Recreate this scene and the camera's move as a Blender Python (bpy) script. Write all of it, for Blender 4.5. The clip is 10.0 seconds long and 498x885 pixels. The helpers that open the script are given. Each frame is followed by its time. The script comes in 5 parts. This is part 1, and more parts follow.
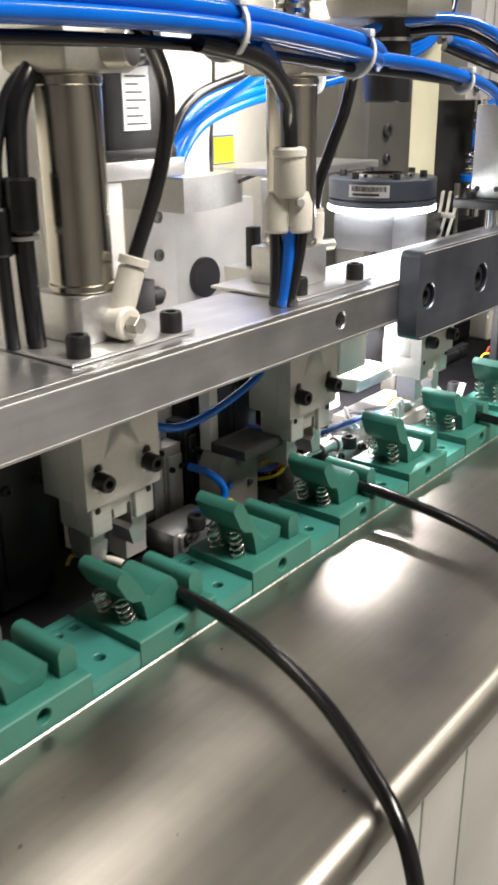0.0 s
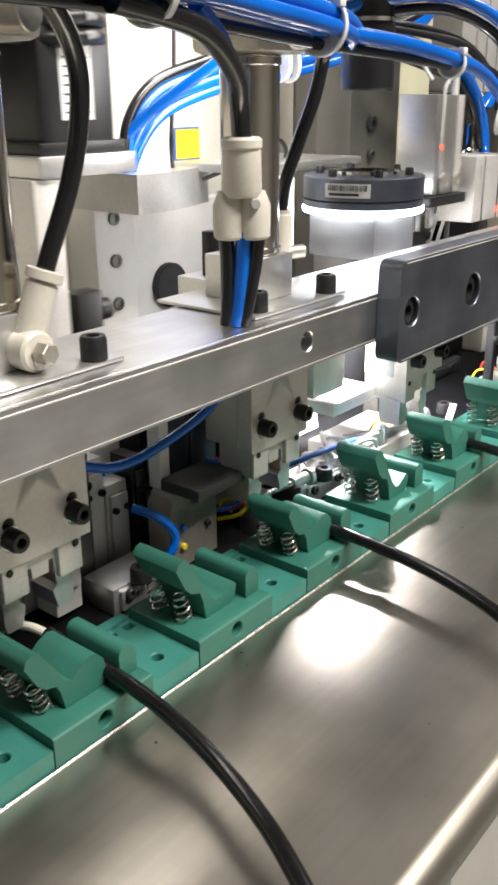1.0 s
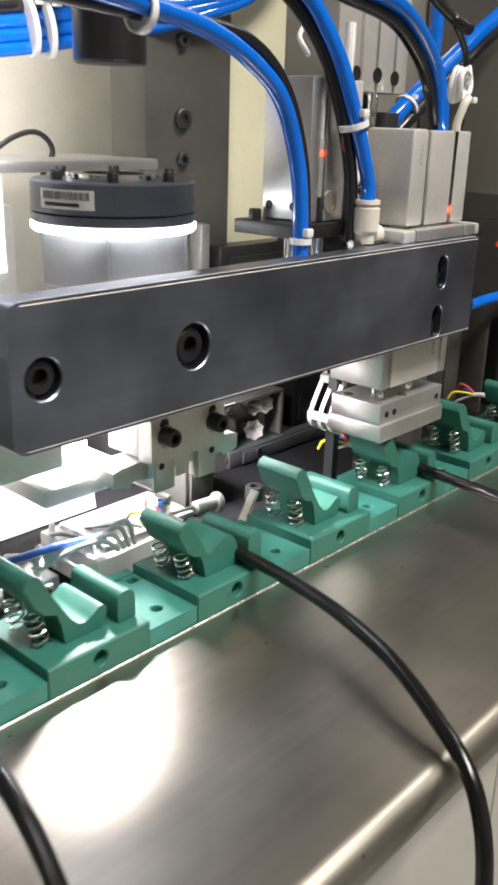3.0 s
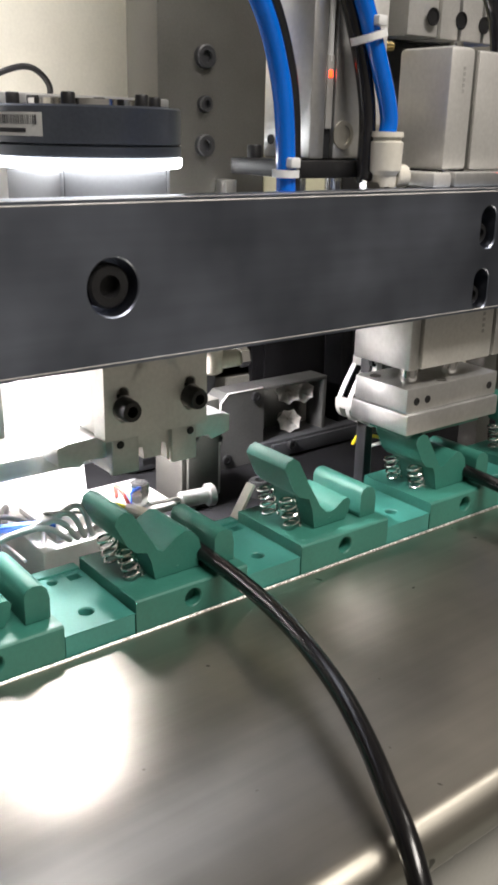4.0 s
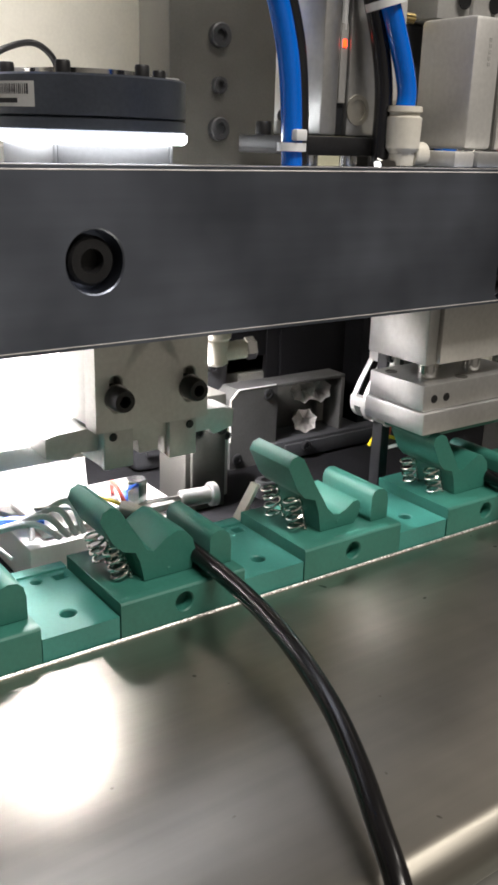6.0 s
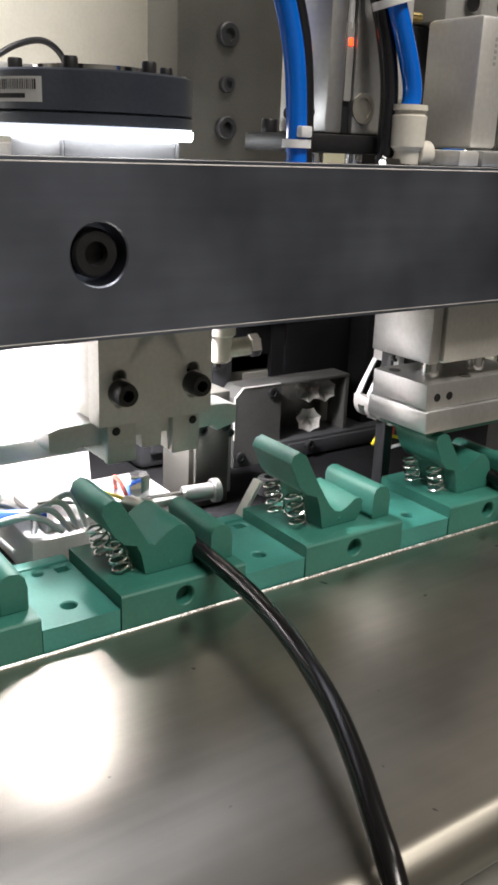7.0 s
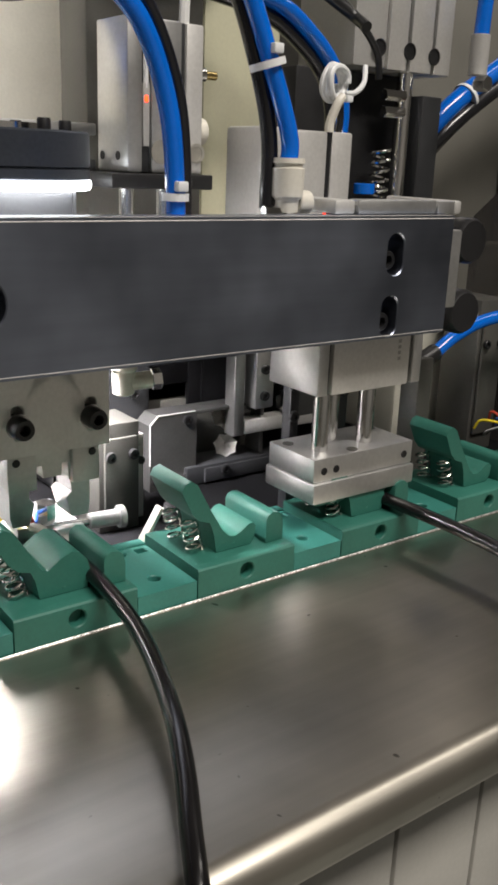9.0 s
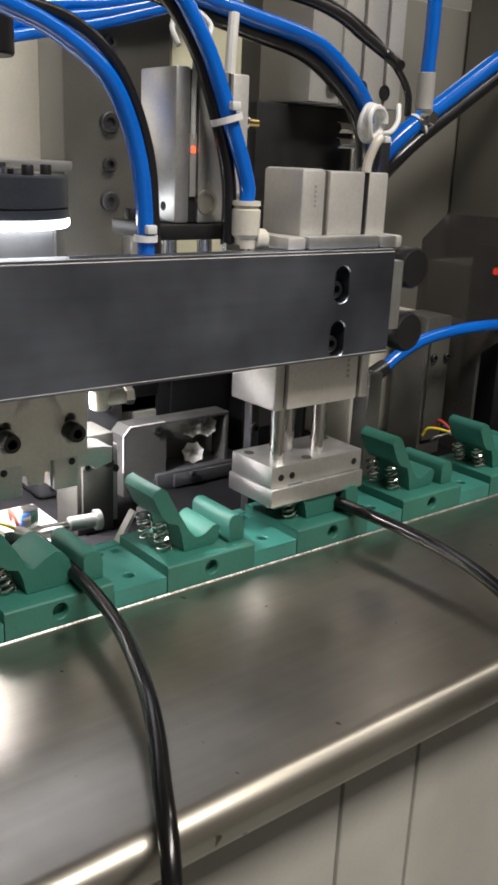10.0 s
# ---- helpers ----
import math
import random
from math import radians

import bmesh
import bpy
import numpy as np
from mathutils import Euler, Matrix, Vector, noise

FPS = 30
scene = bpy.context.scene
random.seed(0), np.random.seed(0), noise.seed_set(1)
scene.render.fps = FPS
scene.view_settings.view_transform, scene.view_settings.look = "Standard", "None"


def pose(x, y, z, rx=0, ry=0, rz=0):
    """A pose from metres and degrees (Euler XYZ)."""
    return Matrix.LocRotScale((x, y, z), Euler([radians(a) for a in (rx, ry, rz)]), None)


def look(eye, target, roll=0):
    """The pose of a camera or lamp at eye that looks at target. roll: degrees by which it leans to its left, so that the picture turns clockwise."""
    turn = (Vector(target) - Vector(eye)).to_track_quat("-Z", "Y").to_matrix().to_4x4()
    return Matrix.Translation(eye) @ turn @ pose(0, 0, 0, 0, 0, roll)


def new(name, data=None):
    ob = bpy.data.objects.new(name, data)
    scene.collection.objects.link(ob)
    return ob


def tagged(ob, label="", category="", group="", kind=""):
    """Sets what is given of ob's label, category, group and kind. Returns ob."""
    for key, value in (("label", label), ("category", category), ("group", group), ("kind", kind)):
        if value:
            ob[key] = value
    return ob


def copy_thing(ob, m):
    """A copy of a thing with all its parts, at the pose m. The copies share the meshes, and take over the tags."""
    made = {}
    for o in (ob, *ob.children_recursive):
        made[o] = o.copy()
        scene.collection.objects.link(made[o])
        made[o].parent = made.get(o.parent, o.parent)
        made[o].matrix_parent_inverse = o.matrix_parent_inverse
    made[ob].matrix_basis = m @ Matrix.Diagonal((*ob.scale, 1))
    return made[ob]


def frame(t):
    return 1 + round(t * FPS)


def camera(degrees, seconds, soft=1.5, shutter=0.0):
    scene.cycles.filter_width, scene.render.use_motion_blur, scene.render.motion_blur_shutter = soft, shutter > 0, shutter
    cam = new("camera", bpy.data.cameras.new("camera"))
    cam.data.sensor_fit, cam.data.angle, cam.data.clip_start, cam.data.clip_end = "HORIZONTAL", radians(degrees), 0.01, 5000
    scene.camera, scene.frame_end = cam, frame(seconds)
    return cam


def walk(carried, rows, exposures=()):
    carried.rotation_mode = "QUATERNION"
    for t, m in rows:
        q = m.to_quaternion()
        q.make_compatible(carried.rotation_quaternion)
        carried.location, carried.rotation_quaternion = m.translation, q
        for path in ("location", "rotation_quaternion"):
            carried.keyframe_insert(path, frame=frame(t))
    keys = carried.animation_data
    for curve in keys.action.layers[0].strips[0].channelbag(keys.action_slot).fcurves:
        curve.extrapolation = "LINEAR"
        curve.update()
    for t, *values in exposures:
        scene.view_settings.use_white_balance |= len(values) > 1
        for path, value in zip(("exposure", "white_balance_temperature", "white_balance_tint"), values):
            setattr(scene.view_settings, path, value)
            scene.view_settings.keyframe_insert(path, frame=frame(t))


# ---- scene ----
cam = camera(31.24, 10.0, soft=3.0, shutter=0.4)
PATH = [
    (0, (0.0157, -0.0292, 0.2126), (-1.1661, 1.4122, -0.5126), -0.64),
    (0.5, (-0.0046, 0.0156, 0.2078), (-1.1793, 1.4621, -0.5186), -0.30),
    (1, (-0.0106, 0.0328, 0.2059), (-1.1862, 1.4788, -0.5204), -0.34),
    (1.5, (-0.0059, 0.0583, 0.2078), (-1.1962, 1.4979, -0.5070), 0.21),
    (2, (0.0023, 0.0907, 0.2158), (-1.1744, 1.5509, -0.4794), 1.04),
    (2.5, (0.0039, 0.1534, 0.2083), (-1.1550, 1.6386, -0.4635), 1.63),
    (3, (0.0115, 0.2378, 0.1882), (-1.2464, 1.6362, -0.4916), 1.67),
    (3.2, (0.0093, 0.2640, 0.1828), (-1.3063, 1.6110, -0.4917), 2.16),
    (4.3, (0.0155, 0.3376, 0.1494), (-1.4997, 1.4679, -0.5037), 1.08),
    (4.5, (0.0135, 0.3428, 0.1475), (-1.5072, 1.4670, -0.5034), 1.25),
    (5, (0.0111, 0.3431, 0.1467), (-1.5199, 1.4579, -0.4963), 1.43),
    (5.5, (0.0068, 0.3454, 0.1465), (-1.5293, 1.4522, -0.4981), 1.47),
    (7, (0.0094, 0.3457, 0.1430), (-1.5433, 1.4360, -0.4896), 2.19),
    (7.5, (0.0196, 0.3532, 0.1437), (-1.5397, 1.4313, -0.4935), 1.95),
    (8, (0.0283, 0.3587, 0.1457), (-1.5219, 1.4533, -0.4857), 1.95),
    (8.5, (0.0379, 0.3633, 0.1477), (-1.5204, 1.4687, -0.4437), 2.27),
    (9, (0.0393, 0.3596, 0.1563), (-1.4868, 1.5022, -0.4481), 2.27),
    (9.5, (0.0550, 0.3499, 0.1634), (-1.4568, 1.5220, -0.4203), 2.46),
    (10, (0.0705, 0.3400, 0.1723), (-1.4172, 1.5341, -0.4283), 2.53),
]
walk(cam, [(t, look(eye, target, roll)) for t, eye, target, roll in PATH],
     exposures=[(0.0, 0.80), (2.5, 0.68), (3.2, 0.50), (4.5, 0.12), (5.5, 0.03), (7.5, -0.12), (8.2, -0.20), (9.0, -0.06), (10.0, 0.03)])

# ---- light: a workshop ceiling with tube panels, added fill lamps, and the ring lamp of the machine (built below) ----
world = bpy.data.worlds.new("world")
scene.world = world
world.use_nodes = True
world.node_tree.nodes["Background"].inputs[0].default_value = (0.9, 0.95, 1.0, 1)
world.node_tree.nodes["Background"].inputs[1].default_value = 0.05


def area_lamp(name, at, target, sx, sy, power, colour=(1, 1, 1)):
    data = bpy.data.lights.new(name, "AREA")
    data.shape, data.size, data.size_y, data.energy, data.color = "RECTANGLE", sx, sy, power, colour
    ob = new(name, data)
    ob.matrix_world = look(at, target)
    return ob


for d in (-0.15, 0.15):   # a twin ceiling luminaire beyond the machine, set across the walk
    twin = area_lamp("ceiling_lamp", (0, 0, 1), (0, 0, 0), 0.22, 0.80, 1.2, (1.0, 0.87, 0.76))
    twin.matrix_world = pose(-1.60 + 0.74 * d, 1.90 + 0.67 * d, 1.50, 0, 0, 42)
# Broad unseen fill, added to give the far deck a bright ceiling to reflect.
area_lamp("ceiling_lamp", (-1.9, 3.05, 1.66), (-1.9, 3.05, 0), 1.9, 1.7, 17, (1.0, 0.90, 0.83))
# Unseen fill on the camera side, added to lift the front faces.
area_lamp("ceiling_lamp", (0.8, 0.60, 1.66), (0.8, 0.60, 0), 0.45, 1.2, 50, (0.98, 0.91, 0.84))
area_lamp("ceiling_lamp", (0.14, 1.9, 1.66), (0.14, 1.9, 0), 0.15, 1.2, 5.5, (1.0, 0.93, 0.86))
area_lamp("ring_lamp", (-0.2938, 0.487, 0.1405), (-0.2938, 0.487, 0), 0.040, 0.040, 3.4, (1.0, 0.945, 0.97))
# Added fill with no real source; faces the cream panels to brighten them.
area_lamp("machine_lamp", (-0.385, 0.44, 0.42), (-0.462, 0.44, 0.39), 0.05, 0.5, 0.8, (1.0, 0.94, 0.90))


# ---- materials ----
def make(name, colour, rough=0.5, metal=0.0, grain=(60.0, 0.12), wear=(9.0, 0.12), bump=0.05, stretch=(1, 1, 1), rough_var=0.08, coat=0.0, random_tint=0.0, spec=0.5):
    m = bpy.data.materials.new(name)
    m.use_nodes = True
    nt = m.node_tree
    n, l = nt.nodes, nt.links
    b = n["Principled BSDF"]
    b.inputs["Metallic"].default_value = metal
    b.inputs["Specular IOR Level"].default_value = spec
    b.inputs["Coat Weight"].default_value = coat
    tc = n.new("ShaderNodeTexCoord")
    mp = n.new("ShaderNodeMapping")
    mp.inputs["Scale"].default_value = stretch
    l.new(tc.outputs["Object"], mp.inputs["Vector"])
    fine = n.new("ShaderNodeTexNoise")
    fine.inputs["Scale"].default_value, fine.inputs["Detail"].default_value = grain[0] * 20, 4
    l.new(mp.outputs[0], fine.inputs["Vector"])
    broad = n.new("ShaderNodeTexNoise")
    broad.inputs["Scale"].default_value, broad.inputs["Detail"].default_value = wear[0] * 5, 3
    l.new(tc.outputs["Object"], broad.inputs["Vector"])
    last = None
    for tex, amount in ((fine, grain[1]), (broad, wear[1])):
        ramp = n.new("ShaderNodeMapRange")
        ramp.clamp = False
        ramp.inputs["From Min"].default_value, ramp.inputs["From Max"].default_value = 0.3, 0.7
        ramp.inputs["To Min"].default_value, ramp.inputs["To Max"].default_value = 1 - amount, 1 + amount
        l.new(tex.outputs["Fac"], ramp.inputs["Value"])
        if last is None:
            last = ramp.outputs[0]
        else:
            mul = n.new("ShaderNodeMath")
            mul.operation = "MULTIPLY"
            l.new(last, mul.inputs[0])
            l.new(ramp.outputs[0], mul.inputs[1])
            last = mul.outputs[0]
    if random_tint:
        oi = n.new("ShaderNodeObjectInfo")
        rr = n.new("ShaderNodeMapRange")
        rr.inputs["To Min"].default_value, rr.inputs["To Max"].default_value = 1 - random_tint, 1 + random_tint
        l.new(oi.outputs["Random"], rr.inputs["Value"])
        mul = n.new("ShaderNodeMath")
        mul.operation = "MULTIPLY"
        l.new(last, mul.inputs[0])
        l.new(rr.outputs[0], mul.inputs[1])
        last = mul.outputs[0]
    mix = n.new("ShaderNodeVectorMath")
    mix.operation = "SCALE"
    mix.inputs[0].default_value = colour
    l.new(last, mix.inputs["Scale"])
    l.new(mix.outputs[0], b.inputs["Base Color"])
    rm = n.new("ShaderNodeMapRange")
    rm.clamp = False
    rm.inputs["To Min"].default_value, rm.inputs["To Max"].default_value = max(0.02, rough - rough_var), min(1, rough + rough_var)
    l.new(broad.outputs["Fac"], rm.inputs["Value"])
    l.new(rm.outputs[0], b.inputs["Roughness"])
    if bump:
        bp = n.new("ShaderNodeBump")
        bp.inputs["Strength"].default_value, bp.inputs["Distance"].default_value = bump, 0.0004
        l.new(fine.outputs["Fac"], bp.inputs["Height"])
        l.new(bp.outputs[0], b.inputs["Normal"])
    return m


def glowing(name, colour, strength):
    m = bpy.data.materials.new(name)
    m.use_nodes = True
    b = m.node_tree.nodes["Principled BSDF"]
    b.inputs["Base Color"].default_value = (*colour, 1)
    b.inputs["Emission Color"].default_value = (*colour, 1)
    b.inputs["Emission Strength"].default_value = strength
    return m


GREEN = make("green_plastic", (0.024, 0.132, 0.100), 0.5, grain=(40, 0.06), wear=(6, 0.14), bump=0.06, random_tint=0.1)
TEAL = make("teal_plastic", (0.036, 0.190, 0.158), 0.5, grain=(40, 0.06), wear=(6, 0.14), bump=0.06, random_tint=0.1)
STEEL = make("brushed_stainless", (0.45, 0.425, 0.37), 0.335, 1.0, grain=(12, 0.05), wear=(4, 0.16), bump=0.07, stretch=(1, 0.03, 1), rough_var=0.03)
BAR = make("ground_steel", (0.29, 0.32, 0.395), 0.34, 1.0, grain=(10, 0.06), wear=(4, 0.38), bump=0.06, stretch=(1, 0.06, 1), rough_var=0.07)
ALU = make("milled_aluminium", (0.62, 0.62, 0.61), 0.38, 0.9, grain=(25, 0.05), wear=(8, 0.08), bump=0.05)
MATTE = make("anodised_aluminium", (0.64, 0.63, 0.605), 0.5, 0.55, grain=(30, 0.05), wear=(8, 0.06), bump=0.04)
WARM = make("nickel_aluminium", (0.52, 0.5, 0.44), 0.42, 0.8, grain=(25, 0.06), wear=(10, 0.08), bump=0.04)
BEAM = make("polished_beam", (0.70, 0.705, 0.72), 0.36, 1.0, grain=(14, 0.06), wear=(8, 0.12), bump=0.06, stretch=(1, 0.08, 1), rough_var=0.08)
PANEL = make("beige_panel", (0.40, 0.39, 0.355), 0.5, grain=(30, 0.03), wear=(4, 0.08), bump=0.03)
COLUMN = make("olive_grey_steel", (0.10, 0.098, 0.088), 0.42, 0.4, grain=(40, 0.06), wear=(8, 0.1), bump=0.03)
EDGE = make("bright_edge", (0.8, 0.78, 0.75), 0.4, 0.4, grain=(30, 0.05), wear=(20, 0.2), bump=0.03)
KNURL = make("scuffed_bright_edge", (0.62, 0.61, 0.59), 0.35, 0.9, grain=(60, 0.7), wear=(40, 0.3), bump=0.6)
CHROME = make("chrome", (0.75, 0.74, 0.72), 0.14, 1.0, grain=(30, 0.03), wear=(10, 0.06), bump=0.0, rough_var=0.05)
BARREL = make("cylinder_barrel", (0.5, 0.47, 0.41), 0.22, 1.0, grain=(20, 0.04), wear=(9, 0.1), bump=0.02, stretch=(1, 1, 0.05))
WHITE = make("white_paint", (0.78, 0.77, 0.74), 0.45, grain=(30, 0.03), wear=(7, 0.06), bump=0.03)
IVORY = make("ivory_paint", (0.60, 0.585, 0.42), 0.42, grain=(30, 0.03), wear=(4, 0.08), bump=0.02)
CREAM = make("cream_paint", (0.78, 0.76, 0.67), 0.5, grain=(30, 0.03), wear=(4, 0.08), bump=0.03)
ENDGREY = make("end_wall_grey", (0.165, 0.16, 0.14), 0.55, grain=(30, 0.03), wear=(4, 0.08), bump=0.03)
GREY = make("grey_paint", (0.36, 0.355, 0.34), 0.5, grain=(30, 0.04), wear=(4, 0.08), bump=0.03)
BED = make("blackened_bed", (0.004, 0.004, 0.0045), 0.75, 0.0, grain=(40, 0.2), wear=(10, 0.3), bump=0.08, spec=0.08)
BLACK = make("black_oxide", (0.013, 0.013, 0.014), 0.42, 0.1, grain=(50, 0.2), wear=(20, 0.2), bump=0.05)
BLACKPL = make("black_plastic", (0.014, 0.014, 0.015), 0.33, grain=(50, 0.1), wear=(10, 0.2), bump=0.03)
DARK = make("dark_anodised", (0.024, 0.025, 0.027), 0.45, 0.1, grain=(40, 0.1), wear=(8, 0.15), bump=0.03)
COVERGREY = make("grey_anodised_cover", (0.085, 0.085, 0.082), 0.45, 0.5, grain=(40, 0.06), wear=(8, 0.12), bump=0.03)
HOUSING = make("beige_housing", (0.46, 0.45, 0.385), 0.45, grain=(30, 0.03), wear=(5, 0.1), bump=0.03)
HOOD = make("grey_hood", (0.11, 0.112, 0.118), 0.4, 0.2, grain=(40, 0.05), wear=(8, 0.08), bump=0.03)
SLATE = make("slate_anodised", (0.075, 0.085, 0.105), 0.36, 0.5, grain=(40, 0.08), wear=(8, 0.1), bump=0.03)
CABLE = make("cable_sheath", (0.007, 0.0065, 0.007), 0.24, grain=(40, 0.1), wear=(10, 0.2), bump=0.02)
TUBEB = make("blue_tube", (0.0, 0.125, 0.60), 0.16, grain=(30, 0.04), wear=(6, 0.12), bump=0.0, coat=0.4)
TUBEK = make("black_tube", (0.010, 0.010, 0.012), 0.2, grain=(30, 0.1), wear=(6, 0.2), bump=0.0, coat=0.3)
FITTING = make("grey_white_plastic", (0.66, 0.63, 0.55), 0.38, grain=(30, 0.04), wear=(8, 0.08), bump=0.02)
TIE = make("nylon_tie", (0.75, 0.76, 0.76), 0.4, grain=(30, 0.03), wear=(8, 0.05), bump=0.0)
SPRING = make("spring_wire", (0.72, 0.70, 0.66), 0.2, 1.0, grain=(30, 0.05), wear=(20, 0.1), bump=0.0)
PAPER = make("label_paper", (0.75, 0.75, 0.73), 0.55, grain=(30, 0.03), wear=(8, 0.05), bump=0.0)
INK = make("ink", (0.03, 0.03, 0.035), 0.6, grain=(30, 0.05), wear=(8, 0.05), bump=0.0)
BRASS = make("brass", (0.62, 0.47, 0.2), 0.25, 1.0, grain=(30, 0.05), wear=(9, 0.1), bump=0.0)
YELLOW = make("yellow_insulation", (0.75, 0.6, 0.03), 0.4, grain=(30, 0.03), wear=(8, 0.06), bump=0.0)
RED = make("red_insulation", (0.55, 0.07, 0.04), 0.4, grain=(30, 0.03), wear=(8, 0.06), bump=0.0)
BLUEW = make("blue_insulation", (0.03, 0.12, 0.5), 0.4, grain=(30, 0.03), wear=(8, 0.06), bump=0.0)
FLOOR = make("grey_floor", (0.25, 0.26, 0.25), 0.4, grain=(2, 0.06), wear=(0.4, 0.12), bump=0.02)
PLASTER = make("wall_plaster", (0.46, 0.45, 0.43), 0.8, grain=(2, 0.04), wear=(0.3, 0.06), bump=0.02)
SMOKE = make("smoky_acrylic", (0.075, 0.07, 0.066), 0.2, grain=(30, 0.05), wear=(8, 0.1), bump=0.0)
SMOKE.node_tree.nodes["Principled BSDF"].inputs["Alpha"].default_value = 0.72
RINGGLOW = glowing("ring_diffuser", (0.96, 0.98, 1.0), 10.0)
LEDRED = glowing("red_indicator", (1.0, 0.035, 0.006), 7.0)

# small dark specks scattered on the deck
nt = STEEL.node_tree
speck = nt.nodes.new("ShaderNodeTexNoise")
speck.inputs["Scale"].default_value, speck.inputs["Detail"].default_value = 170, 1
cut = nt.nodes.new("ShaderNodeMapRange")
cut.inputs["From Min"].default_value, cut.inputs["From Max"].default_value = 0.76, 0.79
cut.inputs["To Min"].default_value, cut.inputs["To Max"].default_value = 1.0, 0.35
nt.links.new(nt.nodes["Texture Coordinate"].outputs["Object"], speck.inputs["Vector"])
nt.links.new(speck.outputs["Fac"], cut.inputs["Value"])
shade = nt.nodes.new("ShaderNodeVectorMath")
shade.operation = "SCALE"
link = nt.nodes["Principled BSDF"].inputs["Base Color"].links[0]
nt.links.new(link.from_socket, shade.inputs[0])
nt.links.new(cut.outputs[0], shade.inputs["Scale"])
nt.links.new(shade.outputs[0], nt.nodes["Principled BSDF"].inputs["Base Color"])


# ---- mesh helpers ----
BASE = {}


def thing(name, at, label, category, group=""):
    ob = tagged(new(name), label, category, group)
    ob.location = at
    BASE[ob] = Vector(at)
    return ob


def finish(bm, name, material, smooth=35):
    me = bpy.data.meshes.new(name)
    bmesh.ops.recalc_face_normals(bm, faces=bm.faces)
    bm.to_mesh(me)
    bm.free()
    me.materials.append(material)
    if smooth:
        me.shade_smooth()
        me.set_sharp_from_angle(angle=radians(smooth))
    return me


def part(name, bm, material, parent, label="", smooth=35, local=False):
    """One mesh under a thing or part. Its geometry is given in the world's places, or about the thing's base if local."""
    base = BASE.get(parent, Vector())
    if not local:
        bmesh.ops.translate(bm, verts=bm.verts, vec=-base)
    ob = new(name, finish(bm, name, material, smooth))
    ob.parent = parent
    BASE[ob] = base
    return tagged(ob, label)


def solid(name, bm, material, label, category, kind="", smooth=35, group=""):
    return tagged(new(name, finish(bm, name, material, smooth)), label, category, group, kind)


def box(x0, x1, y0, y1, z0, z1, bevel=0.0006, bm=None, segments=2):
    own = bmesh.new()
    bmesh.ops.create_cube(own, size=1)
    for v in own.verts:
        v.co = Vector(((x0 + x1) / 2 + v.co.x * (x1 - x0), (y0 + y1) / 2 + v.co.y * (y1 - y0), (z0 + z1) / 2 + v.co.z * (z1 - z0)))
    if bevel:
        bmesh.ops.bevel(own, geom=own.edges[:], offset=min(bevel, 0.45 * min(x1 - x0, y1 - y0, z1 - z0)), segments=segments, affect="EDGES", profile=0.5)
    return merge(bm, own)


def merge(bm, own):
    if bm is None:
        return own
    me = bpy.data.meshes.new("scrap")
    own.to_mesh(me)
    bm.from_mesh(me)
    bpy.data.meshes.remove(me)
    own.free()
    return bm


def turned(at, axis, profile, n=28, bm=None):
    """A lathe form: profile of (along, radius) along the axis from the place at."""
    own = bmesh.new()
    a = Vector(axis).normalized()
    u = a.orthogonal().normalized()
    w = a.cross(u)
    rings = []
    for s, r in profile:
        c = Vector(at) + a * s
        if r <= 1e-7:
            rings.append([own.verts.new(c)])
        else:
            rings.append([own.verts.new(c + u * r * math.cos(2 * math.pi * i / n) + w * r * math.sin(2 * math.pi * i / n)) for i in range(n)])
    for p, q in zip(rings, rings[1:]):
        if len(p) == 1 and len(q) == 1:
            continue
        for i in range(n):
            j = (i + 1) % n
            if len(p) == 1:
                own.faces.new((p[0], q[i], q[j]))
            elif len(q) == 1:
                own.faces.new((p[i], p[j], q[0]))
            else:
                own.faces.new((p[i], p[j], q[j], q[i]))
    if len(rings[0]) > 1:
        own.faces.new(rings[0][::-1])
    if len(rings[-1]) > 1:
        own.faces.new(rings[-1])
    return merge(bm, own)


def rod(at, axis, length, r, n=24, bevel=0.0004, bm=None):
    b = min(bevel, r * 0.4, length * 0.4)
    return turned(at, axis, [(0, r - b), (b, r), (length - b, r), (length, r - b)], n, bm)


def prism(points, axis, a0, a1, bevel=0.0, bm=None, segments=2):
    """A profile pushed along an axis. Points are (y, z) for x, (x, z) for y and (x, y) for z."""
    own = bmesh.new()
    place = {"x": lambda a, p: (a, p[0], p[1]), "y": lambda a, p: (p[0], a, p[1]), "z": lambda a, p: (p[0], p[1], a)}[axis]
    lo = [own.verts.new(place(a0, p)) for p in points]
    hi = [own.verts.new(place(a1, p)) for p in points]
    k = len(points)
    own.faces.new(lo)
    own.faces.new(hi[::-1])
    for i in range(k):
        own.faces.new((lo[i], lo[(i + 1) % k], hi[(i + 1) % k], hi[i]))
    if bevel:
        bmesh.ops.bevel(own, geom=[e for e in own.edges if e.calc_face_angle(0) > 0.3], offset=bevel, segments=segments, affect="EDGES", profile=0.5)
    return merge(bm, own)


def spline(points, steps=10):
    p = [Vector(q) for q in points]
    p = [2 * p[0] - p[1]] + p + [2 * p[-1] - p[-2]]
    out = []
    for i in range(1, len(p) - 2):
        for s in range(steps):
            t = s / steps
            a, b, c, d = p[i - 1], p[i], p[i + 1], p[i + 2]
            out.append(0.5 * (2 * b + (c - a) * t + (2 * a - 5 * b + 4 * c - d) * t * t + (3 * b - a - 3 * c + d) * t ** 3))
    out.append(p[-2])
    return out


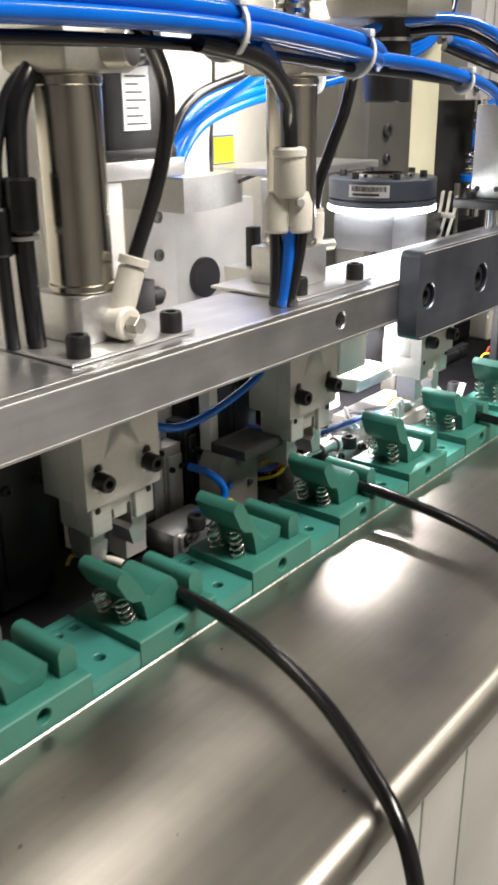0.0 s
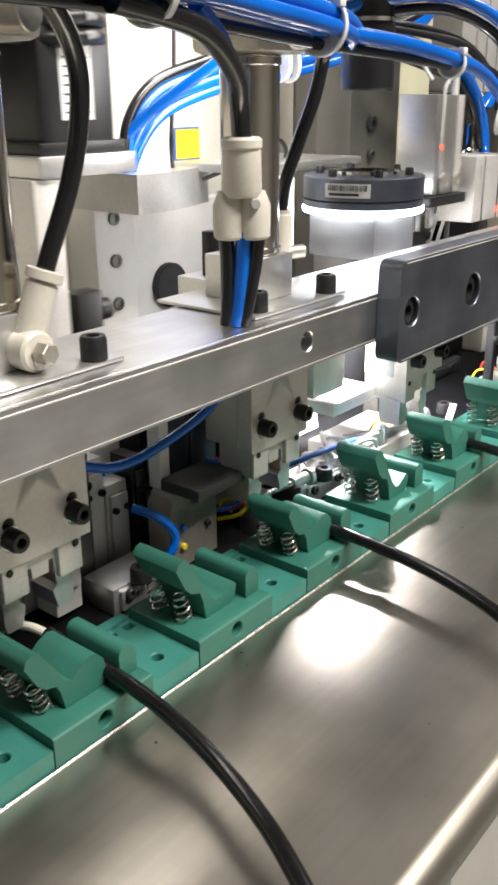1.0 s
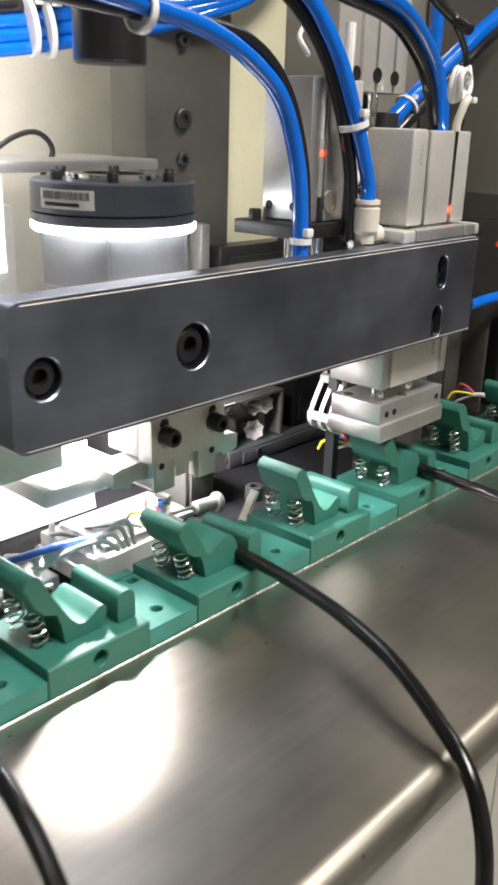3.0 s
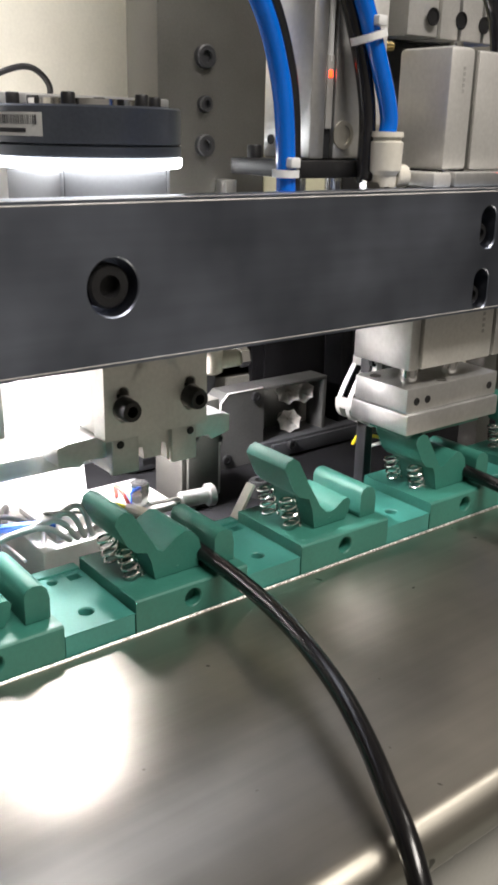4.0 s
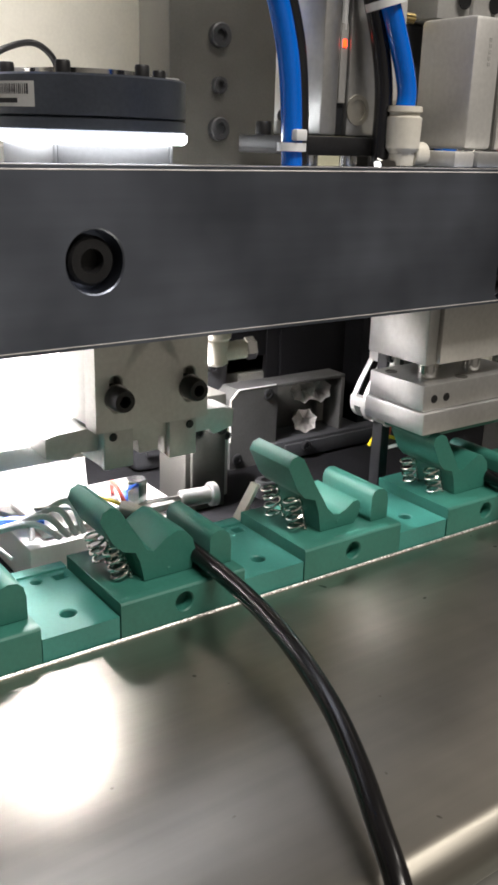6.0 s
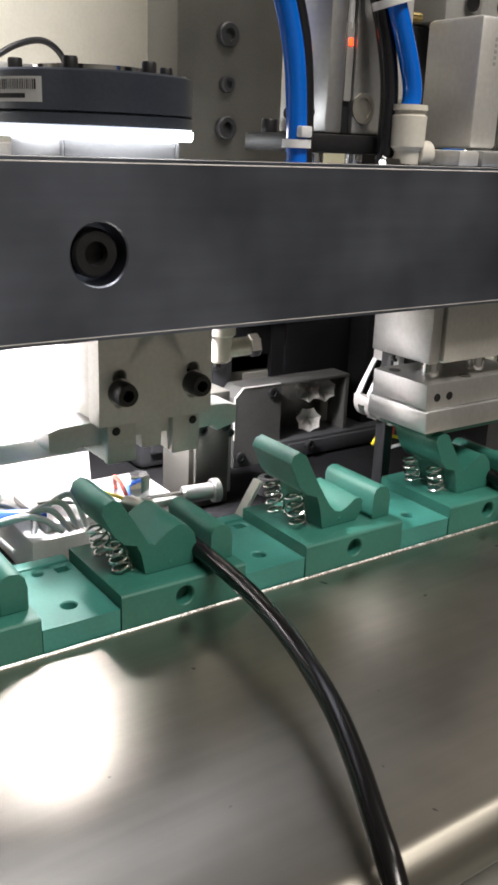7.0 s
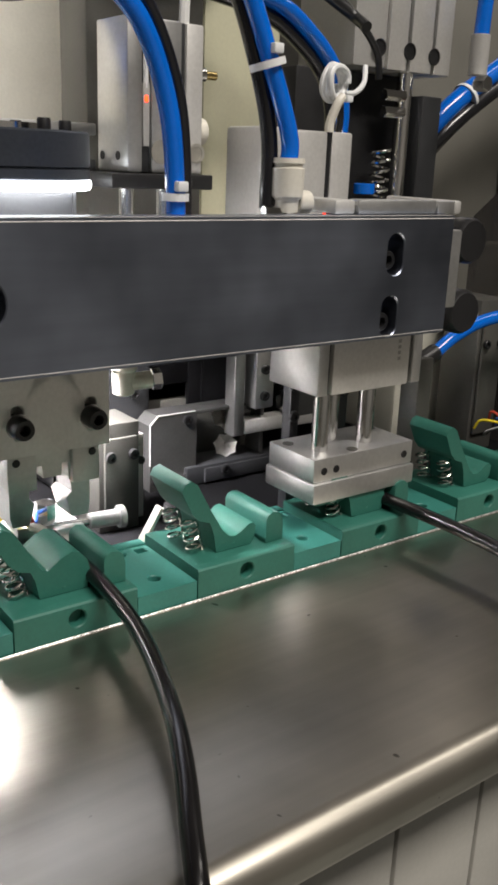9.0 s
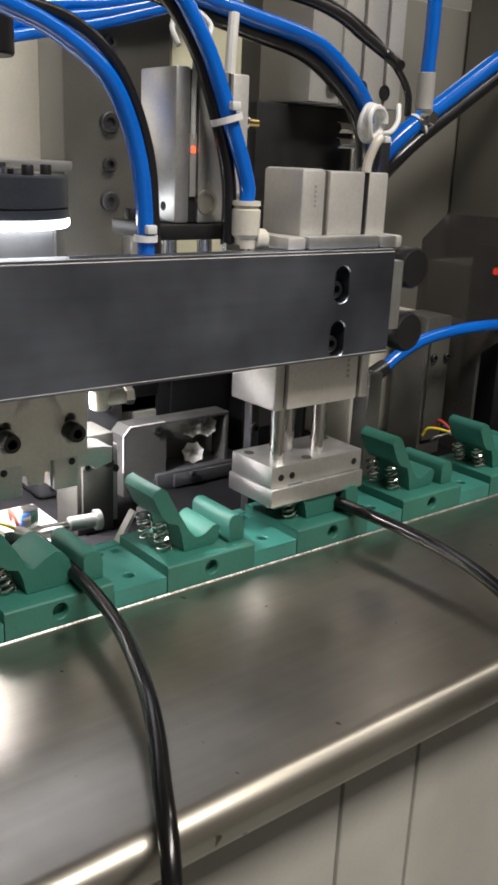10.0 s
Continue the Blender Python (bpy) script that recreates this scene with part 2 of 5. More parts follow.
def tube(points, r, n=14, steps=10, bm=None, smooth_path=True):
    path = spline(points, steps) if smooth_path else [Vector(q) for q in points]
    own = bmesh.new()
    rings, u = [], None
    for i, c in enumerate(path):
        d = (path[min(i + 1, len(path) - 1)] - path[max(i - 1, 0)]).normalized()
        u = d.orthogonal().normalized() if u is None else (u - d * u.dot(d)).normalized()
        w = d.cross(u)
        rings.append([own.verts.new(c + u * r * math.cos(2 * math.pi * k / n) + w * r * math.sin(2 * math.pi * k / n)) for k in range(n)])
    for p, q in zip(rings, rings[1:]):
        for k in range(n):
            own.faces.new((p[k], p[(k + 1) % n], q[(k + 1) % n], q[k]))
    own.faces.new(rings[0][::-1])
    own.faces.new(rings[-1])
    return merge(bm, own)


def helix(base, top, r, wire, turns, n=6):
    base, top = Vector(base), Vector(top)
    a = (top - base).normalized()
    u = a.orthogonal().normalized()
    w = a.cross(u)
    k = int(turns * 14)
    return tube([base + (top - base) * (i / k) + (u * math.cos(2 * math.pi * i / 14) + w * math.sin(2 * math.pi * i / 14)) * r for i in range(k + 1)], wire, n, smooth_path=False)


def holed(place, u0, u1, v0, v1, depth, hole, cu=0.0, cv=0.0, n=32, bm=None, floor=None, corner=None):
    """A block with one blind hole in its face. place(u, v, d) gives the world; hole is (half width, half height) of a round or long hole."""
    own = bmesh.new()
    hw, hh = hole
    r = corner or min(hw, hh)
    ring = []
    for i in range(n):
        a = 2 * math.pi * i / n
        ring.append((cu + r * math.cos(a) + (hw - r) * (1 if math.cos(a) > 0 else -1), cv + r * math.sin(a) + (hh - r) * (1 if math.sin(a) > 0 else -1)))
    outer = []
    for i in range(n):
        a = 2 * math.pi * i / n
        c, s = math.cos(a), math.sin(a)
        k = 1 / max(abs(c), abs(s))
        pu, pv = c * k, s * k
        outer.append((cu + pu * (u1 - cu if pu > 0 else cu - u0), cv + pv * (v1 - cv if pv > 0 else cv - v0)))
    b = 0.0004
    f = floor if floor else depth * 0.6
    o = [own.verts.new(place(*p, 0)) for p in outer]
    h0 = [own.verts.new(place(cu + (p[0] - cu) * (1 + b / max(hw, 1e-6)), cv + (p[1] - cv) * (1 + b / max(hh, 1e-6)), 0)) for p in ring]
    h1 = [own.verts.new(place(*p, b)) for p in ring]
    h2 = [own.verts.new(place(*p, f)) for p in ring]
    back = [own.verts.new(place(*p, depth)) for p in outer]
    for i in range(n):
        j = (i + 1) % n
        for p, q in ((o, h0), (h0, h1), (h1, h2), (back, o)):
            own.faces.new((p[i], p[j], q[j], q[i]))
    own.faces.new(h2)
    own.faces.new(back[::-1])
    return merge(bm, own)


def socket_screw(name, at, axis, r, height, parent, material=None, label="", local=False):
    """A cap screw head with a hexagonal socket, its foot at the place."""
    bm = turned(at, axis, [(0, r), (height * 0.85, r), (height, r * 0.88), (height, r * 0.5), (height * 0.45, r * 0.48), (height * 0.45, 0)], 24)
    return part(name, bm, material or BLACK, parent, label, local=local)


# ---- the room and the machine's frame ----
def structure(name, bm, material, label, category):
    return solid(name, bm, material, label, category, "structure")


structure("floor", box(-4, 4, -4, 6, -0.95, -0.9, 0), FLOOR, "grey workshop floor of sealed concrete", "floor")
structure("ceiling", box(-4, 4, -4, 6, 1.7, 1.75, 0), PLASTER, "white workshop ceiling over the machine", "ceiling")
structure("wall_east", box(3.0, 3.1, -4, 6, -0.9, 1.7, 0), PLASTER, "pale workshop wall behind the camera", "wall")
structure("wall_north", box(-4, 3.0, 5.0, 5.1, -0.9, 1.7, 0), PLASTER, "pale workshop wall beyond the machine", "wall")
structure("wall_south", box(-4, 3.0, -3.1, -3.0, -0.9, 1.7, 0), PLASTER, "pale workshop wall at the machine's near end", "wall")
structure("wall_west", box(-3.1, -3.0, -3.0, 5.0, -0.9, 1.7, 0), PLASTER, "pale workshop wall behind the machine", "wall")

Z0 = 0.002     # top of the steel deck
PITCH = 0.07   # spacing of the cable fixtures
Y0, Y1 = -0.7, 2.6

deck = thing("machine_deck", (-0.15, 0.5, Z0), "brushed stainless steel machine deck with a rounded front edge", "machine deck")
hem = [(-0.2048, Z0), (-0.0975, Z0)]
for i in range(1, 13):
    a = math.pi / 2 - math.pi * i / 12
    hem.append((-0.0975 + 0.0085 * math.cos(a), Z0 - 0.0085 + 0.0085 * math.sin(a)))
hem += [(-0.11, Z0 - 0.017), (-0.11, Z0 - 0.0155), (-0.0975, Z0 - 0.0155)]
for i in range(1, 12):
    a = -math.pi / 2 + math.pi * i / 12
    hem.append((-0.0975 + 0.007 * math.cos(a), Z0 - 0.0085 + 0.007 * math.sin(a)))
hem += [(-0.0975, Z0 - 0.0015), (-0.2048, Z0 - 0.0015)]
part("deck_sheet", prism(hem, "y", Y0, Y1), STEEL, deck, "brushed stainless sheet with a rolled front hem", smooth=25)
part("edge_strip", prism([(-0.2052, Z0 - 0.004), (-0.2052, Z0 + 0.0005), (-0.2046, Z0 + 0.0007), (-0.2042, Z0 + 0.0003), (-0.2042, Z0 - 0.004)], "y", Y0, Y1), KNURL, deck, "bright folded edge strip along the chain")

body = thing("machine_cabinet", (-0.25, 0.5, -0.9), "cream painted machine cabinet under the deck", "machine cabinet")
part("plinth", box(-0.6, -0.125, Y0, Y1, -0.9, -0.018, 0.002), GREY, body)
for k in range(14):
    y = 0.5360 - 0.9 + 0.15 * k
    part("door_panel" if k % 2 else "cover_panel", box(-0.1245, -0.1115, y + 0.0006, y + 0.0394, -0.88, -0.02, 0.0015), PANEL, body)
    part("cover_panel", box(-0.1245, -0.1115, y + 0.0406, y + 0.1494, -0.88, -0.02, 0.0015), PANEL, body)

bed = thing("machine_bed", (-0.3, 0.5, -0.016), "dark machine bed plate under the tooling", "machine bed")
part("chain_guide", box(-0.256, -0.2065, Y0, Y1, -0.014, Z0 - 0.0006, 0.0005), BLACK, bed, "black chain guide under the fixtures")
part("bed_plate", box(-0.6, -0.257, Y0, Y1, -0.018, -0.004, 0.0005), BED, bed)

# back wall of the machine: cream doors and a grey end wall
back = thing("machine_back_panel", (-0.46, 0.5, -0.018), "cream painted sheet metal back panels", "machine panel")
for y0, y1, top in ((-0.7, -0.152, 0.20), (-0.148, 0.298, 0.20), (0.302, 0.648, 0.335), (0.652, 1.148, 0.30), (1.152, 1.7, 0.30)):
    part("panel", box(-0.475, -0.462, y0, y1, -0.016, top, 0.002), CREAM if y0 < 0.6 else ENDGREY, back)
# Unseen panels above the wall, added to keep the near deck's reflection dark.
for y0, y1, z0, z1 in ((-0.7, -0.152, 0.202, 0.78), (-0.148, 0.298, 0.202, 0.60), (0.302, 0.53, 0.337, 0.47)):
    part("upper_panel", box(-0.475, -0.462, y0, y1, z0, z1, 0.002), COLUMN, back, "unseen dark panel added to darken the deck's reflection")
gw = thing("end_wall", (-0.3, 0.99, -0.016), "grey-beige end wall of the machine enclosure", "machine panel")
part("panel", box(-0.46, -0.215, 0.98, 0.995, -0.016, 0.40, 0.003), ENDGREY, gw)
part("black_window", box(-0.345, -0.31, 0.974, 0.982, 0.255, 0.32, 0.004), BLACKPL, gw, "black rounded window frame")

# ---- beam and front bar ----
XB, ZT, ZB = -0.213, 0.1237, 0.102
beam = thing("tool_beam", (-0.235, 0.1, ZB), "long milled aluminium beam carrying the tool stations", "machine beam")
px = lambda u, v, d: (XB - d, u, v)
bm = box(XB - 0.052, XB, -0.7, 0.2981, ZB, ZT, 0)
holed(px, 0.2981, 0.3409, ZB, ZT, 0.052, (0.0040, 0.0040), 0.3195, 0.1130, bm=bm)
box(XB - 0.052, XB, 0.3409, 0.640, ZB, ZT, 0, bm)
bmesh.ops.remove_doubles(bm, verts=bm.verts, dist=1e-6)
part("beam_body", bm, BEAM, beam)
part("top_edge", prism([(XB - 0.0020, ZT + 0.0001), (XB + 0.00012, ZT - 0.0017), (XB + 0.00012, ZT - 0.0022), (XB - 0.0006, ZT - 0.0022), (XB - 0.0024, ZT - 0.0004)], "y", -0.7, 0.640), EDGE, beam, "bright broken top edge")
part("bottom_edge", prism([(XB - 0.0012, ZB - 0.0001), (XB + 0.00012, ZB + 0.0010), (XB + 0.00012, ZB + 0.0012), (XB - 0.0006, ZB + 0.0012), (XB - 0.0014, ZB + 0.0003)], "y", -0.7, 0.640), EDGE, beam, "bright broken bottom edge")
# Thin unseen sheet, added so the deck mirrors a dark beam underside.
part("under_plate", box(XB - 0.0512, XB - 0.0008, -0.7, 0.639, ZB - 0.00042, ZB - 0.00004, 0), COLUMN, beam, "unseen dark sheet that dims the beam's reflection in the deck")
socket_screw("set_screw", (XB - 0.010, 0.3195, 0.1130), (1, 0, 0), 0.0034, 0.004, beam)

XF = -0.2015
bar = thing("front_bar", (XF, 0.5, 0.093), "dark ground steel front bar with counterbored screws", "machine bar")
place = lambda u, v, d: (XF - d, u, v)
cz0, cz1, BD = 0.0930, 0.1387, 0.0113
rc = 0.0045
bm = bmesh.new()
L = 0.3725
end = []
for i in range(7):
    a = math.pi / 2 * i / 6
    end.append((L + rc - rc * math.sin(a), cz1 - rc + rc * math.cos(a)))
for i in range(7):
    a = math.pi / 2 * i / 6
    end.append((L + rc - rc * math.cos(a), cz0 + rc - rc * math.sin(a)))
tip = prism(end, "x", XF - BD, XF)
rim = [e for e in tip.edges if e.calc_face_angle(0) > 0.3 and min(v.co.y for v in e.verts) < L + rc - 1e-5]
bmesh.ops.bevel(tip, geom=rim, offset=0.0006, segments=2, affect="EDGES", profile=0.5)
merge(bm, tip)
for y0, y1, c, v, hole in ((L + rc, 0.398, 0.3840, 0.1152, (0.0066, 0.0066)), (0.398, 0.47, 0.4452, 0.1152, (0.0079, 0.0081))):
    holed(place, y0, y1, cz0, cz1, BD, hole, c, v, 40, bm, floor=0.0085)
box(XF - BD, XF, 0.47, 0.595, cz0, cz1, 0, bm)
holed(place, 0.595, 0.615, 0.1132, cz1, BD, (0.0043, 0.0077), 0.6050, 0.1246, 40, bm, floor=0.0085)
holed(place, 0.595, 0.615, cz0, 0.1132, BD, (0.0043, 0.0077), 0.6042, 0.1014, 40, bm, floor=0.0085)
box(XF - BD, XF, 0.615, 0.6355, cz0, cz1, 0, bm)
bmesh.ops.remove_doubles(bm, verts=bm.verts, dist=1e-6)
part("bar_body", bm, BAR, bar, smooth=30)
# polished edges along the top and the bottom
part("top_edge", prism([(XF - 0.0010, cz1), (XF + 0.00012, cz1 - 0.0010), (XF + 0.00012, cz1 - 0.0012), (XF - 0.0004, cz1 - 0.0012), (XF - 0.0013, cz1 + 0.0001)], "y", L + rc, 0.6353), EDGE, bar, "bright broken top edge")
part("bottom_edge", prism([(XF - 0.0010, cz0), (XF + 0.00012, cz0 + 0.0009), (XF + 0.00012, cz0 + 0.0011), (XF - 0.0004, cz0 + 0.0011), (XF - 0.0012, cz0 - 0.0001)], "y", L + rc, 0.6353), EDGE, bar, "bright broken bottom edge")
for y, z, r in ((0.3840, 0.1152, 0.0056), (0.4452, 0.1152, 0.0064)):
    socket_screw("socket_screw", (XF - 0.0085, y, z), (1, 0, 0), r, 0.0065, bar)
for y, z in ((0.6050, 0.1220), (0.6042, 0.0986)):
    socket_screw("socket_screw", (XF - 0.0085, y, z), (1, 0, 0), 0.0038, 0.005, bar)
part("bar_bracket", box(XF - 0.05, XF - BD - 0.0003, 0.6405, 0.655, 0.1, 0.132, 0.001), ALU, bar)


# ---- cable fixtures on the chain ----
def fixture(cabled):
    f = thing("cable_fixture", (-0.216, 0, Z0), "green plastic cable clamp fixture with two coil springs", "clamp fixture", "fixtures on the chain")
    lk = lambda u, v, d: (u, v, 0.0076 - d)
    bm = holed(lk, -0.020, 0.0102, -0.0124, 0.0120, 0.0076, (0.0024, 0.0024), 0.0, 0.0, 24, floor=0.006)
    holed(lk, -0.0275, -0.020, -0.0124, -0.0050, 0.0076, (0.0020, 0.0022), -0.0237, -0.0084, 16, bm, floor=0.0035, corner=0.0004)
    holed(lk, -0.0275, -0.020, -0.0050, 0.0042, 0.0076, (0.0017, 0.0017), -0.0237, -0.0004, 16, bm, floor=0.005)
    holed(lk, -0.0275, -0.020, 0.0042, 0.0120, 0.0076, (0.0020, 0.0022), -0.0237, 0.0078, 16, bm, floor=0.0035, corner=0.0004)
    box(-0.0325, -0.0275, -0.0124, 0.0120, 0, 0.0084, 0.0004, bm)
    bmesh.ops.remove_doubles(bm, verts=bm.verts, dist=1e-6)
    part("link_block", bm, TEAL, f, local=True)
    # base block with a round hole in its front
    fr = lambda u, v, d: (0.0105 - d, u, v)
    bm = box(-0.0285, 0.0060, 0.0124, 0.0572, 0, 0.0118, 0)
    holed(fr, 0.0124, 0.0572, 0, 0.0110, 0.0045, (0.0031, 0.0031), 0.0345, 0.0064, 32, bm, floor=0.0042)
    prism([(0.0105, 0.0110), (0.0102, 0.0115), (0.0096, 0.0118), (0.0060, 0.0118), (0.0060, 0.0110)], "y", 0.0124, 0.0572, 0, bm)
    bmesh.ops.remove_doubles(bm, verts=bm.verts, dist=1e-6)
    part("base_block", bm, GREEN, f, local=True)
    # sprung lever, tilted up a little where it grips a cable
    prof = [(0.0105, 0.0392), (0.0118, 0.0418), (0.0146, 0.0428), (0.0172, 0.0410), (0.0232, 0.0300), (0.0290, 0.0205), (0.0318, 0.0176), (0.0345, 0.0170),
            (0.0375, 0.0182), (0.0410, 0.0206), (0.0432, 0.0208), (0.0447, 0.0192), (0.0440, 0.0150), (0.0420, 0.0121), (0.0262, 0.0121), (0.0248, 0.0200), (0.0230, 0.0248), (0.0182, 0.0266), (0.0150, 0.0300)]
    if cabled:
        prof = [(0.0105, 0.0352), (0.0115, 0.0380), (0.0142, 0.0392), (0.0170, 0.0378), (0.0225, 0.0290), (0.0262, 0.0225), (0.0285, 0.0215),
                (0.0330, 0.0248), (0.0372, 0.0266), (0.0400, 0.0258), (0.0428, 0.0226), (0.0437, 0.0190), (0.0425, 0.0121), (0.0252, 0.0121), (0.0238, 0.0190), (0.0222, 0.0225), (0.0180, 0.0238), (0.0148, 0.0270)]
    part("lever", prism(prof, "x", -0.0215, 0.0015, 0.0011, segments=3), GREEN, f, local=True, smooth=50)
    jaw = [(0.0478, 0.0121), (0.0478, 0.0215), (0.0488, 0.0234), (0.0508, 0.0242), (0.0535, 0.0238), (0.0552, 0.0222), (0.0560, 0.0190), (0.0560, 0.0121)]
    part("fixed_jaw", prism(jaw, "x", -0.0240, 0.0040, 0.0012, segments=3), GREEN, f, local=True, smooth=50)
    for x in (-0.0045, -0.0178):
        s = part("spring", helix((x, 0.0205, 0.0119), (x, 0.0170, 0.0262 if not cabled else 0.0236), 0.0031, 0.0005, 4.2), SPRING, f, "bright coil spring", local=True)
    part("pivot_pin", rod((-0.0222, 0.0340, 0.0142), (1, 0, 0), 0.0238, 0.0009, 12), GREEN, f, local=True)
    return f


def cable(lay=0.0):
    c = thing("black_cable", (-0.216, 0, Z0), "glossy black round cable clamped in a fixture, hanging over deck", "cable", "cables on the chain")
    pts = [(-0.030, 0.0435, 0.0190), (-0.012, 0.0448, 0.0168), (0.006, 0.0446, 0.0160), (0.026, 0.0436, 0.0152), (0.046, 0.0405, 0.0150), (0.066, 0.0355, 0.0146),
           (0.086, 0.0292, 0.0132), (0.102, 0.0228, 0.0106), (0.116, 0.0162, 0.0074), (0.1275, 0.0112, 0.0030), (0.1365, 0.0072, -0.0060), (0.1425, 0.0045, -0.0250), (0.1455, 0.0030, -0.0650), (0.1465, 0.0025, -0.1500), (0.1465, 0.0025, -0.34)]
    pts = [(x, y + lay * min(max((x - 0.01) / 0.11, 0), 1.2), z) for x, y, z in pts]
    part("sheath", tube(pts, 0.0028, 18, 12), CABLE, c, local=True)
    part("core_end", tube([(-0.044, 0.0420, 0.0180), (-0.037, 0.0428, 0.0192), (-0.029, 0.0437, 0.0190)], 0.0017, 10, 6), FITTING, c, "white inner core", local=True)
    for k, (m, dy, dz) in enumerate(((YELLOW, -0.004, 0.0015), (RED, 0.001, 0.004), (BLUEW, 0.004, 0.001), (TIE, 0.0, -0.003))):
        part("wire", tube([(-0.042, 0.0423, 0.0182), (-0.049, 0.0420 + dy, 0.0180 + dz), (-0.055, 0.0415 + 1.8 * dy, 0.0165 + 1.6 * dz), (-0.058, 0.0430 + 2.4 * dy, 0.0120 + 1.2 * dz)], 0.0008, 8, 6), m, c, ("yellow wire", "red wire", "blue wire", "white wire")[k], local=True)
    return c


plain, gripped, wire = fixture(False), fixture(True), cable()
OWN_LAY = {-4: -0.0045, -2: 0.0, 2: 0.003, -6: -0.003}
SWUNG = []     # the cable that the second step of the chain drags round in its clamp
CHAIN = []
for k in range(-9, 22):
    y = 0.44 + PITCH * k
    cabled = k % 2 == 0
    src = gripped if cabled else plain
    if k in (0, 1):
        f = src
        f.matrix_basis = pose(-0.216, y, Z0)
    else:
        f = copy_thing(src, pose(-0.216, y, Z0))
    CHAIN.append((f, y))
    if cabled:
        if k == 0 or k in OWN_LAY:
            c = wire if k == 0 else cable(OWN_LAY[k])
            c.matrix_basis = pose(-0.216, y, Z0)
            if k == -2:
                SWUNG.append((c, y))
                continue
        else:
            c = copy_thing(wire, pose(-0.216, y, Z0))
        CHAIN.append((c, y))


# ---- tool stations: angular grippers under the beam ----
def gripper(yc):
    """An angular gripper; its two fingers swing from hanging to level."""
    g = thing("angular_gripper", (-0.247, yc, 0.055), "grey aluminium angular gripper bolted under the beam", "gripper", "grippers along the beam")
    # clamp plate with two slots
    fr = lambda u, v, d: (-d, u, v)
    bm = holed(fr, -0.0215, 0.0, -0.002, 0.0465, 0.008, (0.0022, 0.0062), -0.0140, 0.0105, 32, floor=0.006)
    holed(fr, 0.0, 0.0215, -0.002, 0.0465, 0.008, (0.0022, 0.0062), 0.0140, 0.0105, 32, bm, floor=0.006)
    bmesh.ops.remove_doubles(bm, verts=bm.verts, dist=1e-6)
    part("clamp_plate", bm, MATTE, g, local=True)
    part("mount_block", box(-0.028, -0.0082, -0.0215, 0.0215, -0.001, 0.0465, 0.0006), MATTE, g, local=True)
    for y in (-0.0140, 0.0140):
        socket_screw("cap_screw", (-0.0035, y, 0.0095), (1, 0, 0), 0.0040, 0.0100, g, local=True)
        part("washer", turned((-0.0002, y, 0.0095), (1, 0, 0), [(0, 0.0046), (0.0008, 0.0046)], 20), CHROME, g, local=True)
    # gripper body: three ribs
    prof = [(-0.0180, -0.0022), (-0.0180, -0.0148), (-0.0168, -0.0162), (-0.0080, -0.0166), (-0.0066, -0.0155), (-0.0060, -0.0080), (-0.0040, -0.0080), (-0.0036, -0.0128), (0.0036, -0.0128),
            (0.0040, -0.0080), (0.0060, -0.0080), (0.0066, -0.0150), (0.0168, -0.0158), (0.0182, -0.0145), (0.0182, -0.0022)]
    part("gripper_body", prism(prof, "x", -0.0225, -0.0040, 0.0006), MATTE, g, local=True)
    for y in (-0.0125, 0.0125):
        part("body_rib", box(-0.0045, -0.0015, y - 0.0055, y + 0.0055, -0.0160, -0.0022, 0.0006), MATTE, g, local=True)
    for y in (-0.0148, 0.0150):
        part("pin", rod((-0.0016, y, -0.0045), (1, 0, 0), 0.0008, 0.0015, 14), BLACK, g, local=True)
    for side in (-1, 1):
        prof = [(-0.0045 * side, 0.0020), (0.0045 * side, 0.0020), (0.0046 * side, -0.0210), (0.0036 * side, -0.0252), (-0.0030 * side, -0.0252), (-0.0052 * side, -0.0170), (-0.0030 * side, -0.0150)]
        if side > 0:
            prof = prof[::-1]
        f = part("finger", prism(prof, "x", -0.0200, -0.0062, 0.0005), ALU, g, "milled gripper finger", local=True)
        f.location = (0, 0.0115 * side, -0.0060)
        part("finger_insert", box(-0.0215, -0.0202, -0.0040, 0.0040, -0.0200, -0.0030, 0.0003), BLACK, f, "black finger insert", local=True)
        FINGERS.append((f, side))
    return g


FINGERS = []
for yc in (0.207, 0.347, 0.487):
    gripper(yc)

# ---- press station under the front bar ----
press = thing("guided_press", (-0.2144, 0.6, 0.0685), "silver guided air cylinder with a press plate below the bar", "air cylinder")
part("cylinder_cheek", box(-0.245, -0.2140, 0.5815, 0.5868, 0.0692, 0.0926, 0.0006), ALU, press)
part("sensor_groove", box(-0.244, -0.2160, 0.5869, 0.5888, 0.0694, 0.0925, 0.0002), DARK, press)
part("cylinder_body", box(-0.245, -0.2140, 0.5889, 0.6312, 0.0690, 0.0926, 0.0008), MATTE, press)
part("sensor_groove", box(-0.244, -0.2160, 0.6313, 0.6332, 0.0694, 0.0925, 0.0002), DARK, press)
part("cylinder_cheek", box(-0.245, -0.2140, 0.6333, 0.6385, 0.0692, 0.0926, 0.0006), ALU, press)
for i in range(4):
    part("text_bar", box(-0.2140, -0.21385, 0.6240, 0.6255, 0.0800 + 0.0024 * i, 0.0814 + 0.0024 * i, 0), GREY, press)
ram = thing("press_plate", (-0.2144, 0.6, 0.0244), "milled aluminium press plate on two polished rods", "press plate")
part("upper_plate", box(-0.2440, -0.2144, 0.5825, 0.6385, 0.0330, 0.0430, 0.0005), ALU, ram)
part("lower_plate", box(-0.2455, -0.2130, 0.5820, 0.6392, 0.0240, 0.0327, 0.0009), ALU, ram)
